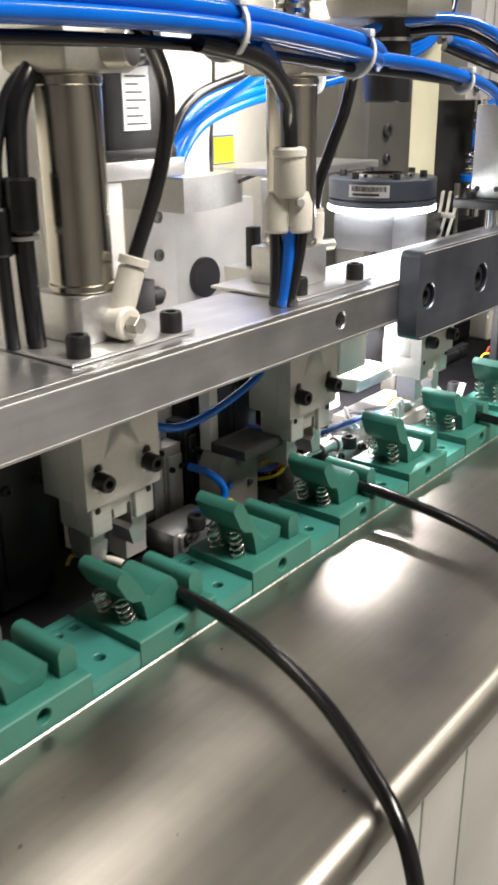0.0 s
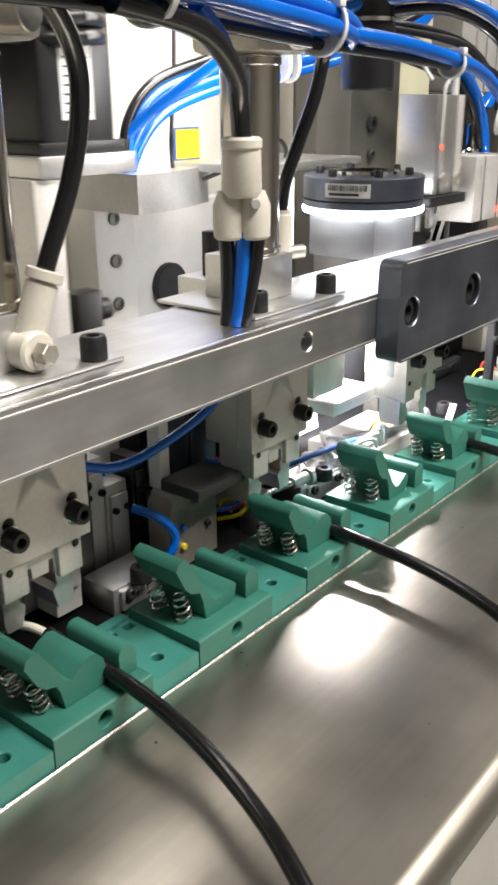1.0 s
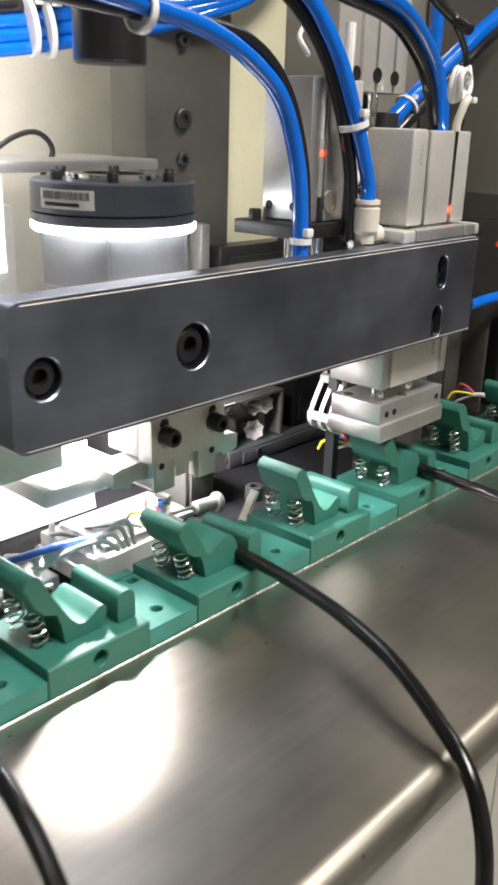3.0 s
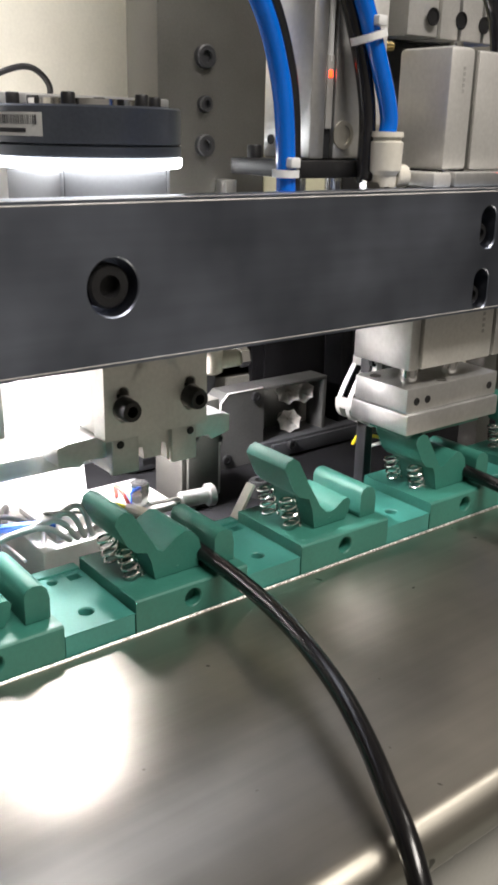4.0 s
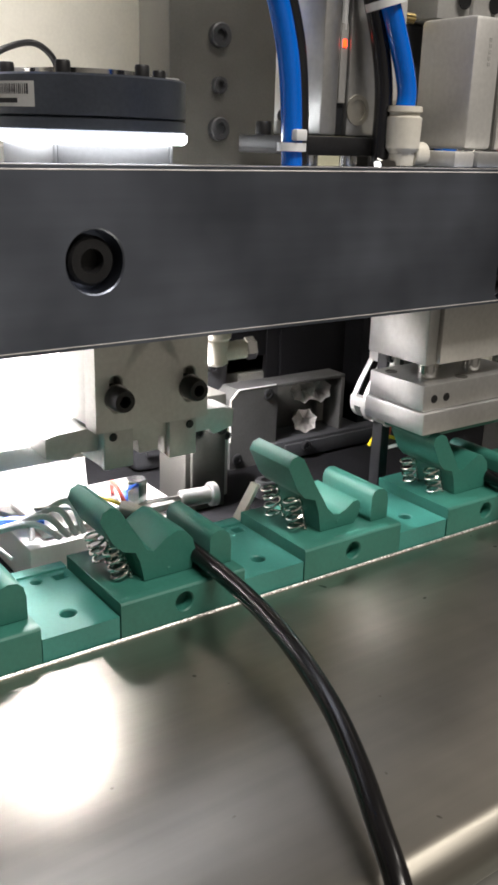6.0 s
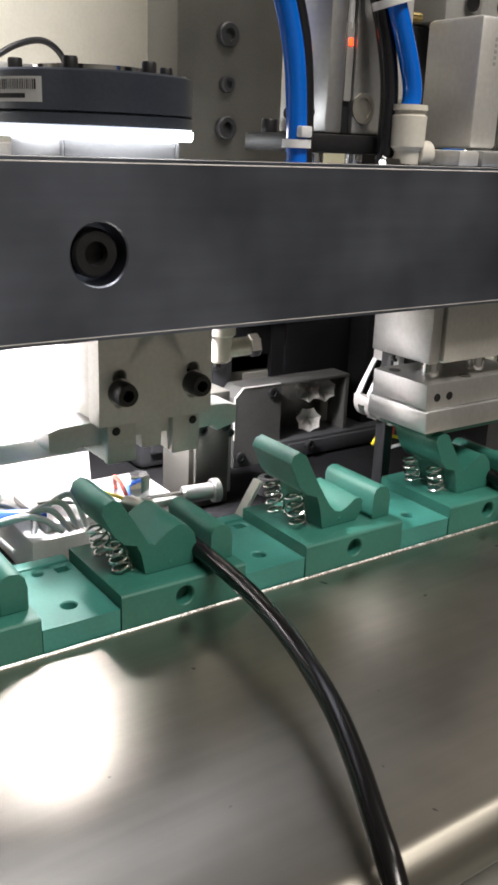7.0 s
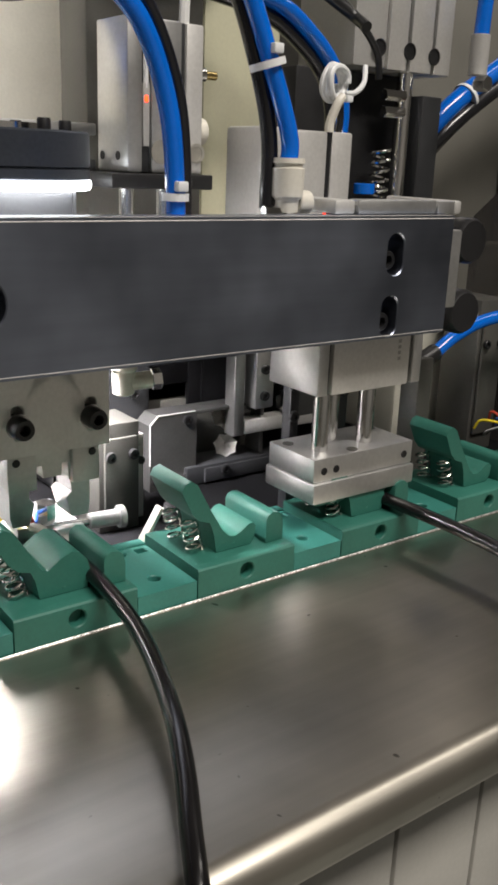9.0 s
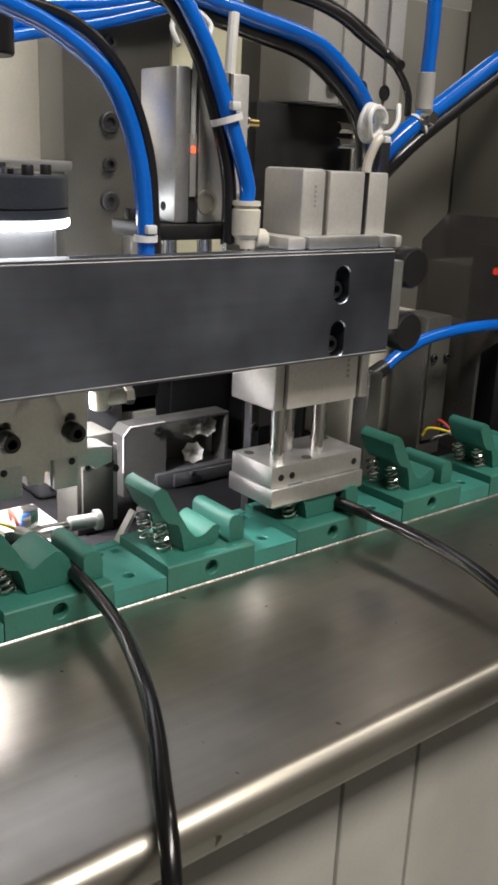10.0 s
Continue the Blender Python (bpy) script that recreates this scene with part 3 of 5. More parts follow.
part("rubber_pad", box(-0.240, -0.2180, 0.588, 0.634, 0.0205, 0.0239, 0.0009), GREEN, ram, "green clamping pad")
for y in (0.5935, 0.6185):
    part("guide_rod", rod((-0.2245, y, 0.0428), (0, 0, 1), 0.046, 0.0036, 24), CHROME, ram)
part("piston_rod", rod((-0.2345, 0.6080, 0.0428), (0, 0, 1), 0.046, 0.0030, 24), CHROME, ram)
for x, y in ((-0.2370, 0.5870), (-0.2370, 0.6340), (-0.2180, 0.6060)):
    part("counterbore", turned((x, y, 0.0431), (0, 0, 1), [(0, 0.0024), (0.0003, 0.0024), (0.0003, 0.0018), (0.0001, 0.0018), (0.0001, 0)], 18), COLUMN, ram)
for y in (0.5880, 0.5945, 0.6335):
    part("tapped_hole", turned((-0.21445, y, 0.0375), (1, 0, 0), [(0, 0.0016), (0.0003, 0.0016), (0.0003, 0.0011), (0.0001, 0.0011), (0.0001, 0)], 18), BLACK, ram)

# ---- ring lamp and inspection camera ----
RX, RY = -0.2938, 0.487
ring = thing("ring_lamp_head", (RX, RY, 0.1425), "slate grey ring lamp with a glowing white diffuser", "ring light")
part("housing", turned((RX, RY, 0.1465), (0, 0, 1), [(0, 0.014), (0, 0.0337), (0.0006, 0.0345), (0.0040, 0.0345), (0.0044, 0.0334), (0.0050, 0.0345), (0.0165, 0.0345), (0.0172, 0.0337), (0.0172, 0.014), (0, 0.014)], 72), SLATE, ring)
part("diffuser", turned((RX, RY, 0.1432), (0, 0, 1), [(0.0005, 0.015), (0, 0.0339), (0.0010, 0.0349), (0.0032, 0.0349), (0.0032, 0.015), (0.0005, 0.015)], 72), RINGGLOW, ring, "glowing white diffuser ring")
for x0, x1, y0, y1 in ((RX - 0.0220, RX + 0.0220, RY - 0.0220, RY - 0.0205), (RX - 0.0220, RX + 0.0220, RY + 0.0205, RY + 0.0220), (RX + 0.0205, RX + 0.0220, RY - 0.0204, RY + 0.0204), (RX - 0.0220, RX - 0.0205, RY - 0.0204, RY + 0.0204)):
    part("hood_wall", box(x0, x1, y0, y1, 0.1190, 0.1428, 0.0004), HOOD, ring, "grey wall of the light hood")
part("mount_ring", turned((RX, RY, 0.1638), (0, 0, 1), [(0, 0.013), (0, 0.0200), (0.0022, 0.0200), (0.0022, 0.013), (0, 0.013)], 48), CHROME, ring)
for a in (20, 75, 140, 200, 260, 320):
    socket_screw("cap_screw", (RX + 0.026 * math.cos(radians(a)), RY + 0.026 * math.sin(radians(a)), 0.1637), (0, 0, 1), 0.0024, 0.0040, ring)
# rating label bent round the front of the housing, with bars for its print
la = -1.24
def curved(a0, a1, z0, z1, r, n=14):
    bm = bmesh.new()
    lo = [bm.verts.new((RX + r * math.cos(a0 + (a1 - a0) * i / n), RY + r * math.sin(a0 + (a1 - a0) * i / n), z0)) for i in range(n + 1)]
    hi = [bm.verts.new((v.co.x, v.co.y, z1)) for v in lo]
    for i in range(n):
        bm.faces.new((lo[i], lo[i + 1], hi[i + 1], hi[i]))
    bmesh.ops.solidify(bm, geom=bm.faces[:], thickness=-0.0001)
    return bm
lab = part("label", curved(la - 0.42, la + 0.34, 0.1535, 0.1610, 0.03465), PAPER, ring, "white paper label with a bar code")
random.seed(5)
a = la - 0.36
while a < la + 0.28:
    w = random.choice((0.008, 0.012, 0.02))
    part("code_bar", curved(a, a + w, 0.1572, 0.1602, 0.0348, 2), INK, lab)
    a += w + random.choice((0.008, 0.014))
part("text_bar", curved(la - 0.34, la + 0.16, 0.1546, 0.1560, 0.0348, 8), INK, lab)

lens = thing("inspection_camera", (RX, RY, 0.199), "black industrial camera lens on a grey bracket", "camera")
part("lens_barrel", turned((RX, RY, 0.2080), (0, 0, 1), [(0, 0.011), (0, 0.0140), (0.0010, 0.0148), (0.0200, 0.0148), (0.0210, 0.0140), (0.0330, 0.0138), (0.0335, 0.0130), (0.0470, 0.0130), (0.0470, 0)], 48), BLACKPL, lens)
part("lens_glass", turned((RX, RY, 0.2082), (0, 0, 1), [(0.0006, 0), (0.0006, 0.011), (0.001, 0.011), (0.001, 0)], 32), DARK, lens)
part("focus_ring", turned((RX, RY, 0.2425), (0, 0, 1), [(0, 0.0129), (0, 0.0139), (0.0020, 0.0139), (0.0020, 0.0129)], 48), CHROME, lens, "white engraved scale ring")
part("camera_plate", box(RX - 0.055, RX + 0.026, RY - 0.024, RY + 0.030, 0.2552, 0.2660, 0.001), WARM, lens)
part("plate_arm", box(RX - 0.080, RX - 0.0555, RY - 0.010, RY + 0.070, 0.2556, 0.2656, 0.001), WARM, lens)
# dark upright column that carries the camera and the lamp
col = thing("upright_column", (-0.385, 0.61, -0.004), "dark grey machined upright column with socket screws", "column")
part("column_body", box(-0.372, -0.345, 0.550, 0.611, -0.004, 0.50, 0.001), COLUMN, col)
for z, r in ((0.1000, 0.0036), (0.1500, 0.0050), (0.1680, 0.0036), (0.1880, 0.0052), (0.2250, 0.0036), (0.2500, 0.0052)):
    socket_screw("cap_screw", (-0.345, 0.5745, z), (1, 0, 0), r, 0.0030, col, DARK)
part("lamp_arm", box(-0.40, -0.335, 0.44, 0.5495, 0.1640, 0.1690, 0.0008), ALU, col, "flat aluminium arm over the ring lamp")
part("lamp_arm_block", box(-0.345, -0.312, 0.425, 0.445, 0.126, 0.164, 0.0008), WHITE, col)
cream = thing("cream_post", (-0.372, 0.637, -0.004), "cream painted square machine post", "column")
part("post_body", box(-0.398, -0.347, 0.6125, 0.661, -0.004, 0.50, 0.006), IVORY, cream)


# ---- sliding units behind the bar ----
slide = thing("slide_cylinder", (-0.232, 0.541, 0.148), "silver aluminium slide cylinder with a red sensor light", "air cylinder")
part("slide_body", box(-0.258, -0.232, 0.5410, 0.5478, 0.1478, 0.2060, 0.0008), ALU, slide)
part("slide_groove", box(-0.257, -0.2338, 0.5479, 0.5520, 0.1480, 0.2055, 0.0003), DARK, slide, "dark sensor groove")
part("slide_half", box(-0.258, -0.232, 0.5521, 0.5660, 0.1478, 0.2058, 0.0008), ALU, slide)
part("slide_groove", box(-0.257, -0.2335, 0.5661, 0.5682, 0.1480, 0.2055, 0.0003), DARK, slide, "dark sensor groove")
part("slide_half", box(-0.258, -0.2322, 0.5683, 0.5765, 0.1478, 0.2055, 0.0008), MATTE, slide)
for x in (-0.2535, -0.2400):
    part("screw_hole", turned((x, 0.5411, 0.1540), (0, -1, 0), [(0, 0.0018), (0.0004, 0.0018), (0.0004, 0.0011), (0.0002, 0.0011), (0.0002, 0)], 18), BLACK, slide)
for y, z, r in ((0.5565, 0.1560, 0.0048), (0.5735, 0.1560, 0.0040)):
    part("port_ring", turned((-0.2321, y, z), (1, 0, 0), [(0, r), (0.0006, r), (0.0006, r * 0.7), (0.0002, r * 0.7), (0.0002, 0)], 24), WARM, slide)
part("sensor", box(-0.2345, -0.2325, 0.5484, 0.5514, 0.158, 0.182, 0.0003), GREY, slide)
part("sensor_light", box(-0.2330, -0.2320, 0.5490, 0.5506, 0.1748, 0.1772, 0.0005), LEDRED, slide, "red indicator light")
part("sensor_lead", tube([(-0.2335, 0.5500, 0.180), (-0.2330, 0.5502, 0.2075), (-0.2320, 0.553, 0.214), (-0.236, 0.559, 0.222), (-0.244, 0.555, 0.228), (-0.246, 0.548, 0.222), (-0.240, 0.547, 0.214)], 0.0011, 8), TIE, slide, "coiled pale sensor lead")
part("wire_tag", tube([(-0.236, 0.569, 0.2050), (-0.236, 0.5695, 0.216), (-0.237, 0.571, 0.228)], 0.0022, 10), PAPER, slide)
part("base_plate", box(-0.266, -0.2285, 0.532, 0.580, 0.1415, 0.1475, 0.0006), BLACK, slide, "black mounting plate")
for y in (0.548, 0.566):
    part("guide_rod", rod((-0.246, y, 0.1245), (0, 0, 1), 0.0172, 0.0032, 20), CHROME, slide)
socket_screw("cap_screw", (-0.258, 0.537, 0.1475), (0, 0, 1), 0.0028, 0.0045, slide)
part("speed_fitting", rod((-0.244, 0.5767, 0.188), (0, 1, 0), 0.008, 0.0030, 18), CHROME, slide)
part("brass_screw", rod((-0.244, 0.5848, 0.188), (0, 1, 0), 0.006, 0.0018, 16), BRASS, slide)
part("clear_knob", rod((-0.240, 0.5767, 0.165), (0, 1, 0), 0.005, 0.0055, 18), FITTING, slide)

claw = thing("transfer_claw", (-0.325, 0.61, 0.02), "grey transfer claw with polished jaws behind the chain", "gripper")
part("claw_upright", box(-0.334, -0.325, 0.6040, 0.6105, 0.0190, 0.0900, 0.0008), ALU, claw)
part("claw_foot", box(-0.334, -0.325, 0.6106, 0.6690, 0.0190, 0.0270, 0.0016), MATTE, claw)
part("claw_block", box(-0.335, -0.322, 0.6150, 0.6270, 0.0330, 0.0640, 0.0012), ALU, claw)
part("claw_end", box(-0.334, -0.325, 0.6640, 0.6690, 0.0272, 0.0420, 0.0012), MATTE, claw)
part("claw_head", box(-0.336, -0.321, 0.6300, 0.6760, 0.0500, 0.0680, 0.0010), DARK, claw)
for y in (0.6410, 0.6530):
    part("claw_pillar", box(-0.333, -0.323, y - 0.0042, y + 0.0042, 0.0285, 0.0498, 0.0008), CHROME, claw)
for z in (0.040, 0.054):
    socket_screw("claw_screw", (-0.322, 0.6205, z), (1, 0, 0), 0.0026, 0.0018, claw)

lift = thing("compact_cylinder", (-0.2135, 0.61, 0.1445), "pale grey compact air cylinder body above the bar", "air cylinder")
part("body_block", box(-0.239, -0.2135, 0.5900, 0.6032, 0.1446, 0.1868, 0.0016), MATTE, lift)
part("body_groove", box(-0.238, -0.2150, 0.6033, 0.6055, 0.1448, 0.1862, 0.0003), COLUMN, lift)
part("body_rib", box(-0.239, -0.2138, 0.6056, 0.6262, 0.1446, 0.1862, 0.0010), MATTE, lift)
part("body_groove", box(-0.238, -0.2150, 0.6263, 0.6285, 0.1448, 0.1858, 0.0003), BLACK, lift)
part("body_rib", box(-0.239, -0.2138, 0.6286, 0.6405, 0.1446, 0.1862, 0.0010), MATTE, lift)
for i in range(5):
    part("text_bar", box(-0.2135, -0.21335, 0.5968, 0.5980, 0.1715 + 0.0019 * i, 0.1726 + 0.0019 * i, 0), GREY, lift)
part("sensor_light", box(-0.2155, -0.2142, 0.6265, 0.6283, 0.1490, 0.1520, 0.0005), LEDRED, lift, "red indicator light")
coil = []
for i in range(43):   # three loose turns of lead, tied into a ring
    q = 2 * math.pi * i / 14
    coil.append((-0.2150 - 0.0022 * i / 14 - 0.0018 * math.cos(q), 0.6320 + 0.0062 * math.cos(q) + 0.0006 * math.sin(i), 0.2065 + (0.0062 + 0.0005 * (i // 14)) * math.sin(q)))
part("sensor_lead", tube([(-0.2150, 0.6275, 0.153), (-0.2146, 0.6275, 0.178), (-0.2143, 0.6282, 0.1900), (-0.2140, 0.6320, 0.1985)], 0.0011, 8), BLACKPL, lift, "thin sensor lead in the groove")
part("lead_ring", tube(coil, 0.0014, 8, 2), TIE, lift, "pale sensor lead tied into a ring")
part("lead_tail", tube([(-0.218, 0.6375, 0.2025), (-0.221, 0.6465, 0.2035), (-0.226, 0.6560, 0.2085), (-0.230, 0.6600, 0.2160)], 0.0012, 8), TIE, lift)
part("lead_clip", tube([(-0.2146, 0.6272, 0.1860), (-0.2146, 0.6275, 0.1900), (-0.2135, 0.6300, 0.1975), (-0.2132, 0.6330, 0.2010)], 0.0020, 10), FITTING, lift, "pale connector below the ring")
part("ring_tie", box(-0.2135, -0.2100, 0.6325, 0.6360, 0.1985, 0.2012, 0.0006), TIE, lift)
part("clip_lead", tube([(-0.2150, 0.6330, 0.1990), (-0.2170, 0.6352, 0.1900), (-0.2200, 0.6360, 0.1780), (-0.2240, 0.6420, 0.1680)], 0.0015, 8), BLACKPL, lift)
part("side_fitting", rod((-0.228, 0.6406, 0.160), (0, 1, 0), 0.006, 0.0030, 14), CHROME, lift)
part("side_nut", rod((-0.228, 0.6466, 0.160), (0, 1, 0), 0.003, 0.0040, 6), WARM, lift)
part("speed_screw", rod((-0.226, 0.6406, 0.176), (0, 1, 0), 0.0050, 0.0022, 12), BRASS, lift)
seat = thing("cylinder_base_plate", (-0.235, 0.61, 0.1388), "silver base plate on top of the bar", "base plate")
part("plate_end", box(-0.246, -0.2068, 0.5783, 0.5880, 0.1388, 0.1440, 0.0010), MATTE, seat)
part("plate_lip", box(-0.2128, -0.2066, 0.6312, 0.6411, 0.1388, 0.1439, 0.0008), ALU, seat)
part("plate_body", box(-0.2128, -0.2062, 0.5890, 0.6300, 0.1388, 0.1442, 0.0010), ALU, seat)
part("plate_end", box(-0.246, -0.2068, 0.6412, 0.6452, 0.1388, 0.1440, 0.0010), MATTE, seat)

# tall guided cylinder on the end wall side
tall = thing("tall_cylinder", (-0.36, 0.74, 0.05), "tall grey guided air cylinder on a black slide", "air cylinder")
part("cylinder_body", box(-0.40, -0.352, 0.7130, 0.7370, 0.2080, 0.42, 0.0008), GREY, tall)
part("cylinder_rib", box(-0.40, -0.350, 0.7372, 0.7520, 0.2075, 0.42, 0.0008), MATTE, tall)
part("rib_groove", box(-0.40, -0.3525, 0.7521, 0.7545, 0.2080, 0.42, 0.0003), DARK, tall)
part("cylinder_rib", box(-0.40, -0.350, 0.7546, 0.7720, 0.2075, 0.42, 0.0008), MATTE, tall)
part("rib_groove", box(-0.40, -0.3525, 0.7721, 0.7745, 0.2080, 0.42, 0.0003), DARK, tall)
part("cylinder_rib", box(-0.40, -0.350, 0.7746, 0.7880, 0.2075, 0.42, 0.0008), MATTE, tall)
for y, z in ((0.7300, 0.2180), (0.7535, 0.2180), (0.7735, 0.2170)):
    part("port_hole", turned((-0.3499, y, z), (1, 0, 0), [(0, 0.0046), (0.0006, 0.0046), (0.0006, 0.0038), (0.0001, 0.0038), (0.0001, 0)], 22), BLACK, tall)
part("slide_block", box(-0.43, -0.372, 0.690, 0.775, 0.05, 0.2070, 0.001), BLACK, tall, "black slide block")
part("slide_rod", rod((-0.358, 0.760, 0.05), (0, 0, 1), 0.158, 0.0046, 20), CHROME, tall)
part("rod_guard", box(-0.366, -0.352, 0.770, 0.786, 0.05, 0.196, 0.001), DARK, tall)
for z in (0.195, 0.186):
    part("stop_nut", rod((-0.356, 0.742, z), (0, 1, 0), 0.016, 0.0034, 6), CHROME, tall)
part("coil_spring", helix((-0.357, 0.744, 0.115), (-0.357, 0.744, 0.165), 0.0052, 0.0010, 9), CHROME, tall)
part("blue_bush", rod((-0.352, 0.728, 0.140), (0, 0, 1), 0.006, 0.0062, 20), TUBEB, tall)

for z in (0.1265, 0.0945):
    k = thing("rubber_buffer", (-0.246, 0.682, z), "black round rubber buffer beside the bar end", "buffer")
    part("knob_head", turned((-0.240, 0.6822, z - 0.0012), (1, 0, 0), [(0, 0.0090), (0.001, 0.0102), (0.008, 0.0102), (0.010, 0.0090), (0.010, 0)], 32), BLACKPL, k)
    part("knob_stem", rod((-0.256, 0.6822, z - 0.0012), (1, 0, 0), 0.016, 0.0035, 16), BLACK, k)
guard = thing("acrylic_guard", (-0.29, 0.80, -0.004), "smoky acrylic guard plate with a chamfered corner", "guard")
part("guard_sheet", prism([(-0.3300, -0.004), (-0.3300, 0.1290), (-0.3110, 0.1465), (-0.2250, 0.1465), (-0.2250, 0.105), (-0.2750, 0.062), (-0.2750, -0.004)], "y", 0.800, 0.803, 0.0004), SMOKE, guard)
eye = thing("light_sensor", (-0.29, 0.830, -0.004), "small black light sensor with a red lamp", "sensor")
part("sensor_body", box(-0.305, -0.275, 0.822, 0.838, -0.004, 0.128, 0.001), BLACKPL, eye)
part("sensor_lamp", rod((-0.285, 0.8219, 0.112), (0, -1, 0), 0.001, 0.0022, 14), LEDRED, eye, "red lamp")

# ---- air cylinders on the beam ----
def station(yc, first):
    s = thing("air_cylinder", (-0.247, yc, ZT), "polished round air cylinder standing on the beam", "air cylinder", "cylinders on the beam")
    part("base_plate", box(-0.030, 0.0235, -0.030, 0.034, 0.0003, 0.0018, 0.0004), ALU, s, local=True)
    part("foot_block", box(-0.018, 0.010, -0.0125, 0.0125, 0.0019, 0.0200, 0.0006), ALU, s, local=True)
    part("barrel", turned((-0.003, 0.0, 0.0200), (0, 0, 1), [(0, 0.0118), (0.001, 0.0128), (0.003, 0.0128), (0.0035, 0.0120), (0.073, 0.0120), (0.0735, 0.0126), (0.0760, 0.0126), (0.077, 0.0118)], 48), BARREL, s, local=True)
    part("end_cap", box(-0.020, 0.016, -0.016, 0.018, 0.0971, 0.1120, 0.003), WARM, s, local=True)
    part("cap_port", rod((0.012, 0.004, 0.1045), (1, 0.3, 0), 0.012, 0.0062, 20), WARM, s, local=True)
    part("cap_stud", turned((-0.003, 0.0, 0.1121), (0, 0, 1), [(0, 0.008), (0.002, 0.0085)] + [(0.003 + 0.002 * i, 0.0085 if i % 2 else 0.0078) for i in range(8)] + [(0.02, 0.008)], 24), CHROME, s, local=True)
    for x, y in ((0.018, -0.022), (0.019, 0.025), (-0.022, 0.025)):
        socket_screw("cap_screw", (x, y, 0.0019), (0, 0, 1), 0.0045, 0.0080, s, local=True)
    if first:   # elbow fitting at the foot
        part("elbow_body", rod((0.0110, 0.0050, 0.0100), (0.10, 0.35, 1), 0.020, 0.0052, 20, 0.001), FITTING, s, local=True)
        part("elbow_hub", rod((0.0050, 0.0040, 0.0085), (1, 0, 0), 0.013, 0.0066, 22, 0.001), FITTING, s, local=True)
        part("elbow_screw", rod((0.0182, 0.0040, 0.0085), (1, 0.1, 0), 0.005, 0.0036, 6), WARM, s, local=True)
        part("elbow_collar", rod((0.0130, 0.0118, 0.0290), (0.10, 0.35, 1), 0.0035, 0.0060, 20), FITTING, s, local=True)
    return s


station(0.195, True)
station(0.329, False)

# Y fitting with its tubes, in front of the second cylinder
yf = thing("branch_fitting", (-0.222, 0.288, 0.160), "grey-white plastic branch fitting for air tubes", "tube fitting")
part("inlet_collar", rod((-0.2195, 0.2868, 0.1880), (0, 0, 1), 0.0045, 0.0072, 24, 0.001), FITTING, yf)
part("fitting_body", turned((-0.2198, 0.2872, 0.1720), (0, 0, 1), [(0, 0.0060), (0.002, 0.0070), (0.0160, 0.0068)], 24), FITTING, yf)
for dx, dy in ((-0.0034, -0.0030), (0.0034, 0.0030)):
    part("branch", turned((-0.2212 + dx, 0.2885 + dy, 0.1570), (0, 0, 1), [(0, 0.0050), (0.001, 0.0058), (0.012, 0.0060), (0.017, 0.0040)], 22), FITTING, yf)
part("boss", rod((-0.2145, 0.287, 0.170), (1, -0.5, 0), 0.002, 0.0020, 14), GREY, yf)


# ---- air tubes and leads ----
def hose(name, pts, r, mat, label, category="air tube"):
    return solid(name, tube(pts, r), mat, label, category, group="air tubes")


hose("blue_tube", [(-0.2148, 0.5163, 0.126), (-0.2148, 0.5163, 0.145), (-0.2155, 0.5135, 0.172), (-0.2165, 0.5035, 0.196), (-0.2185, 0.4860, 0.2095), (-0.2170, 0.4640, 0.2165), (-0.2157, 0.4376, 0.2205), (-0.218, 0.390, 0.226), (-0.2211, 0.3382, 0.2292), (-0.217, 0.285, 0.233), (-0.208, 0.2327, 0.2352), (-0.203, 0.16, 0.235), (-0.20, 0.02, 0.232), (-0.20, -0.2, 0.23)], 0.0032, TUBEB, "glossy blue air tube arching down to the bar")
hose("black_tube", [(-0.2165, 0.5210, 0.126), (-0.2165, 0.5210, 0.150), (-0.2172, 0.5182, 0.176), (-0.2182, 0.5075, 0.2005), (-0.2200, 0.4900, 0.2145), (-0.2205, 0.464, 0.2185), (-0.2200, 0.4376, 0.2185), (-0.222, 0.390, 0.2215), (-0.2235, 0.3382, 0.2240), (-0.221, 0.285, 0.227), (-0.213, 0.2327, 0.229), (-0.208, 0.16, 0.229), (-0.205, 0.02, 0.226), (-0.205, -0.2, 0.224)], 0.0022, TUBEK, "glossy black air tube beside the blue tube")
for k, (dx, dz, m) in enumerate(((0.004, 0.005, TUBEB), (-0.004, 0.0065, TUBEB), (-0.0075, 0.0005, TUBEB), (0.0065, -0.0005, TUBEB))):
    hose("blue_tube", [(-0.228 + dx * 0.6, 0.372 - 0.004 * k, 0.2245 + dz * 0.6), (-0.2225 + dx, 0.345, 0.2290 + dz), (-0.217 + dx, 0.285, 0.2335 + dz), (-0.208 + dx, 0.2327, 0.2350 + dz), (-0.203 + dx, 0.16, 0.235 + dz), (-0.20 + dx, 0.02, 0.232 + dz), (-0.20 + dx, -0.2, 0.23 + dz)], 0.0031, m, "glossy blue air tube in the tied bundle")


def tie(at, axis, r):
    t = thing("cable_tie", at, "translucent white nylon cable tie round the tubes", "cable tie", "cable ties")
    a = Vector(axis).normalized()
    bm = turned(Vector(at) - a * 0.0012, a, [(0, r), (0, r + 0.0008), (0.0024, r + 0.0008), (0.0024, r), (0, r)], 28)
    part("strap", bm, TIE, t)
    u = a.orthogonal().normalized()
    p = Vector(at) + Vector((0.6, 0, 0.6)).normalized() * (r + 0.0012)
    part("lock", box(p.x - 0.0016, p.x + 0.0016, p.y - 0.002, p.y + 0.002, p.z - 0.0016, p.z + 0.0016, 0.0005), TIE, t)
    return t


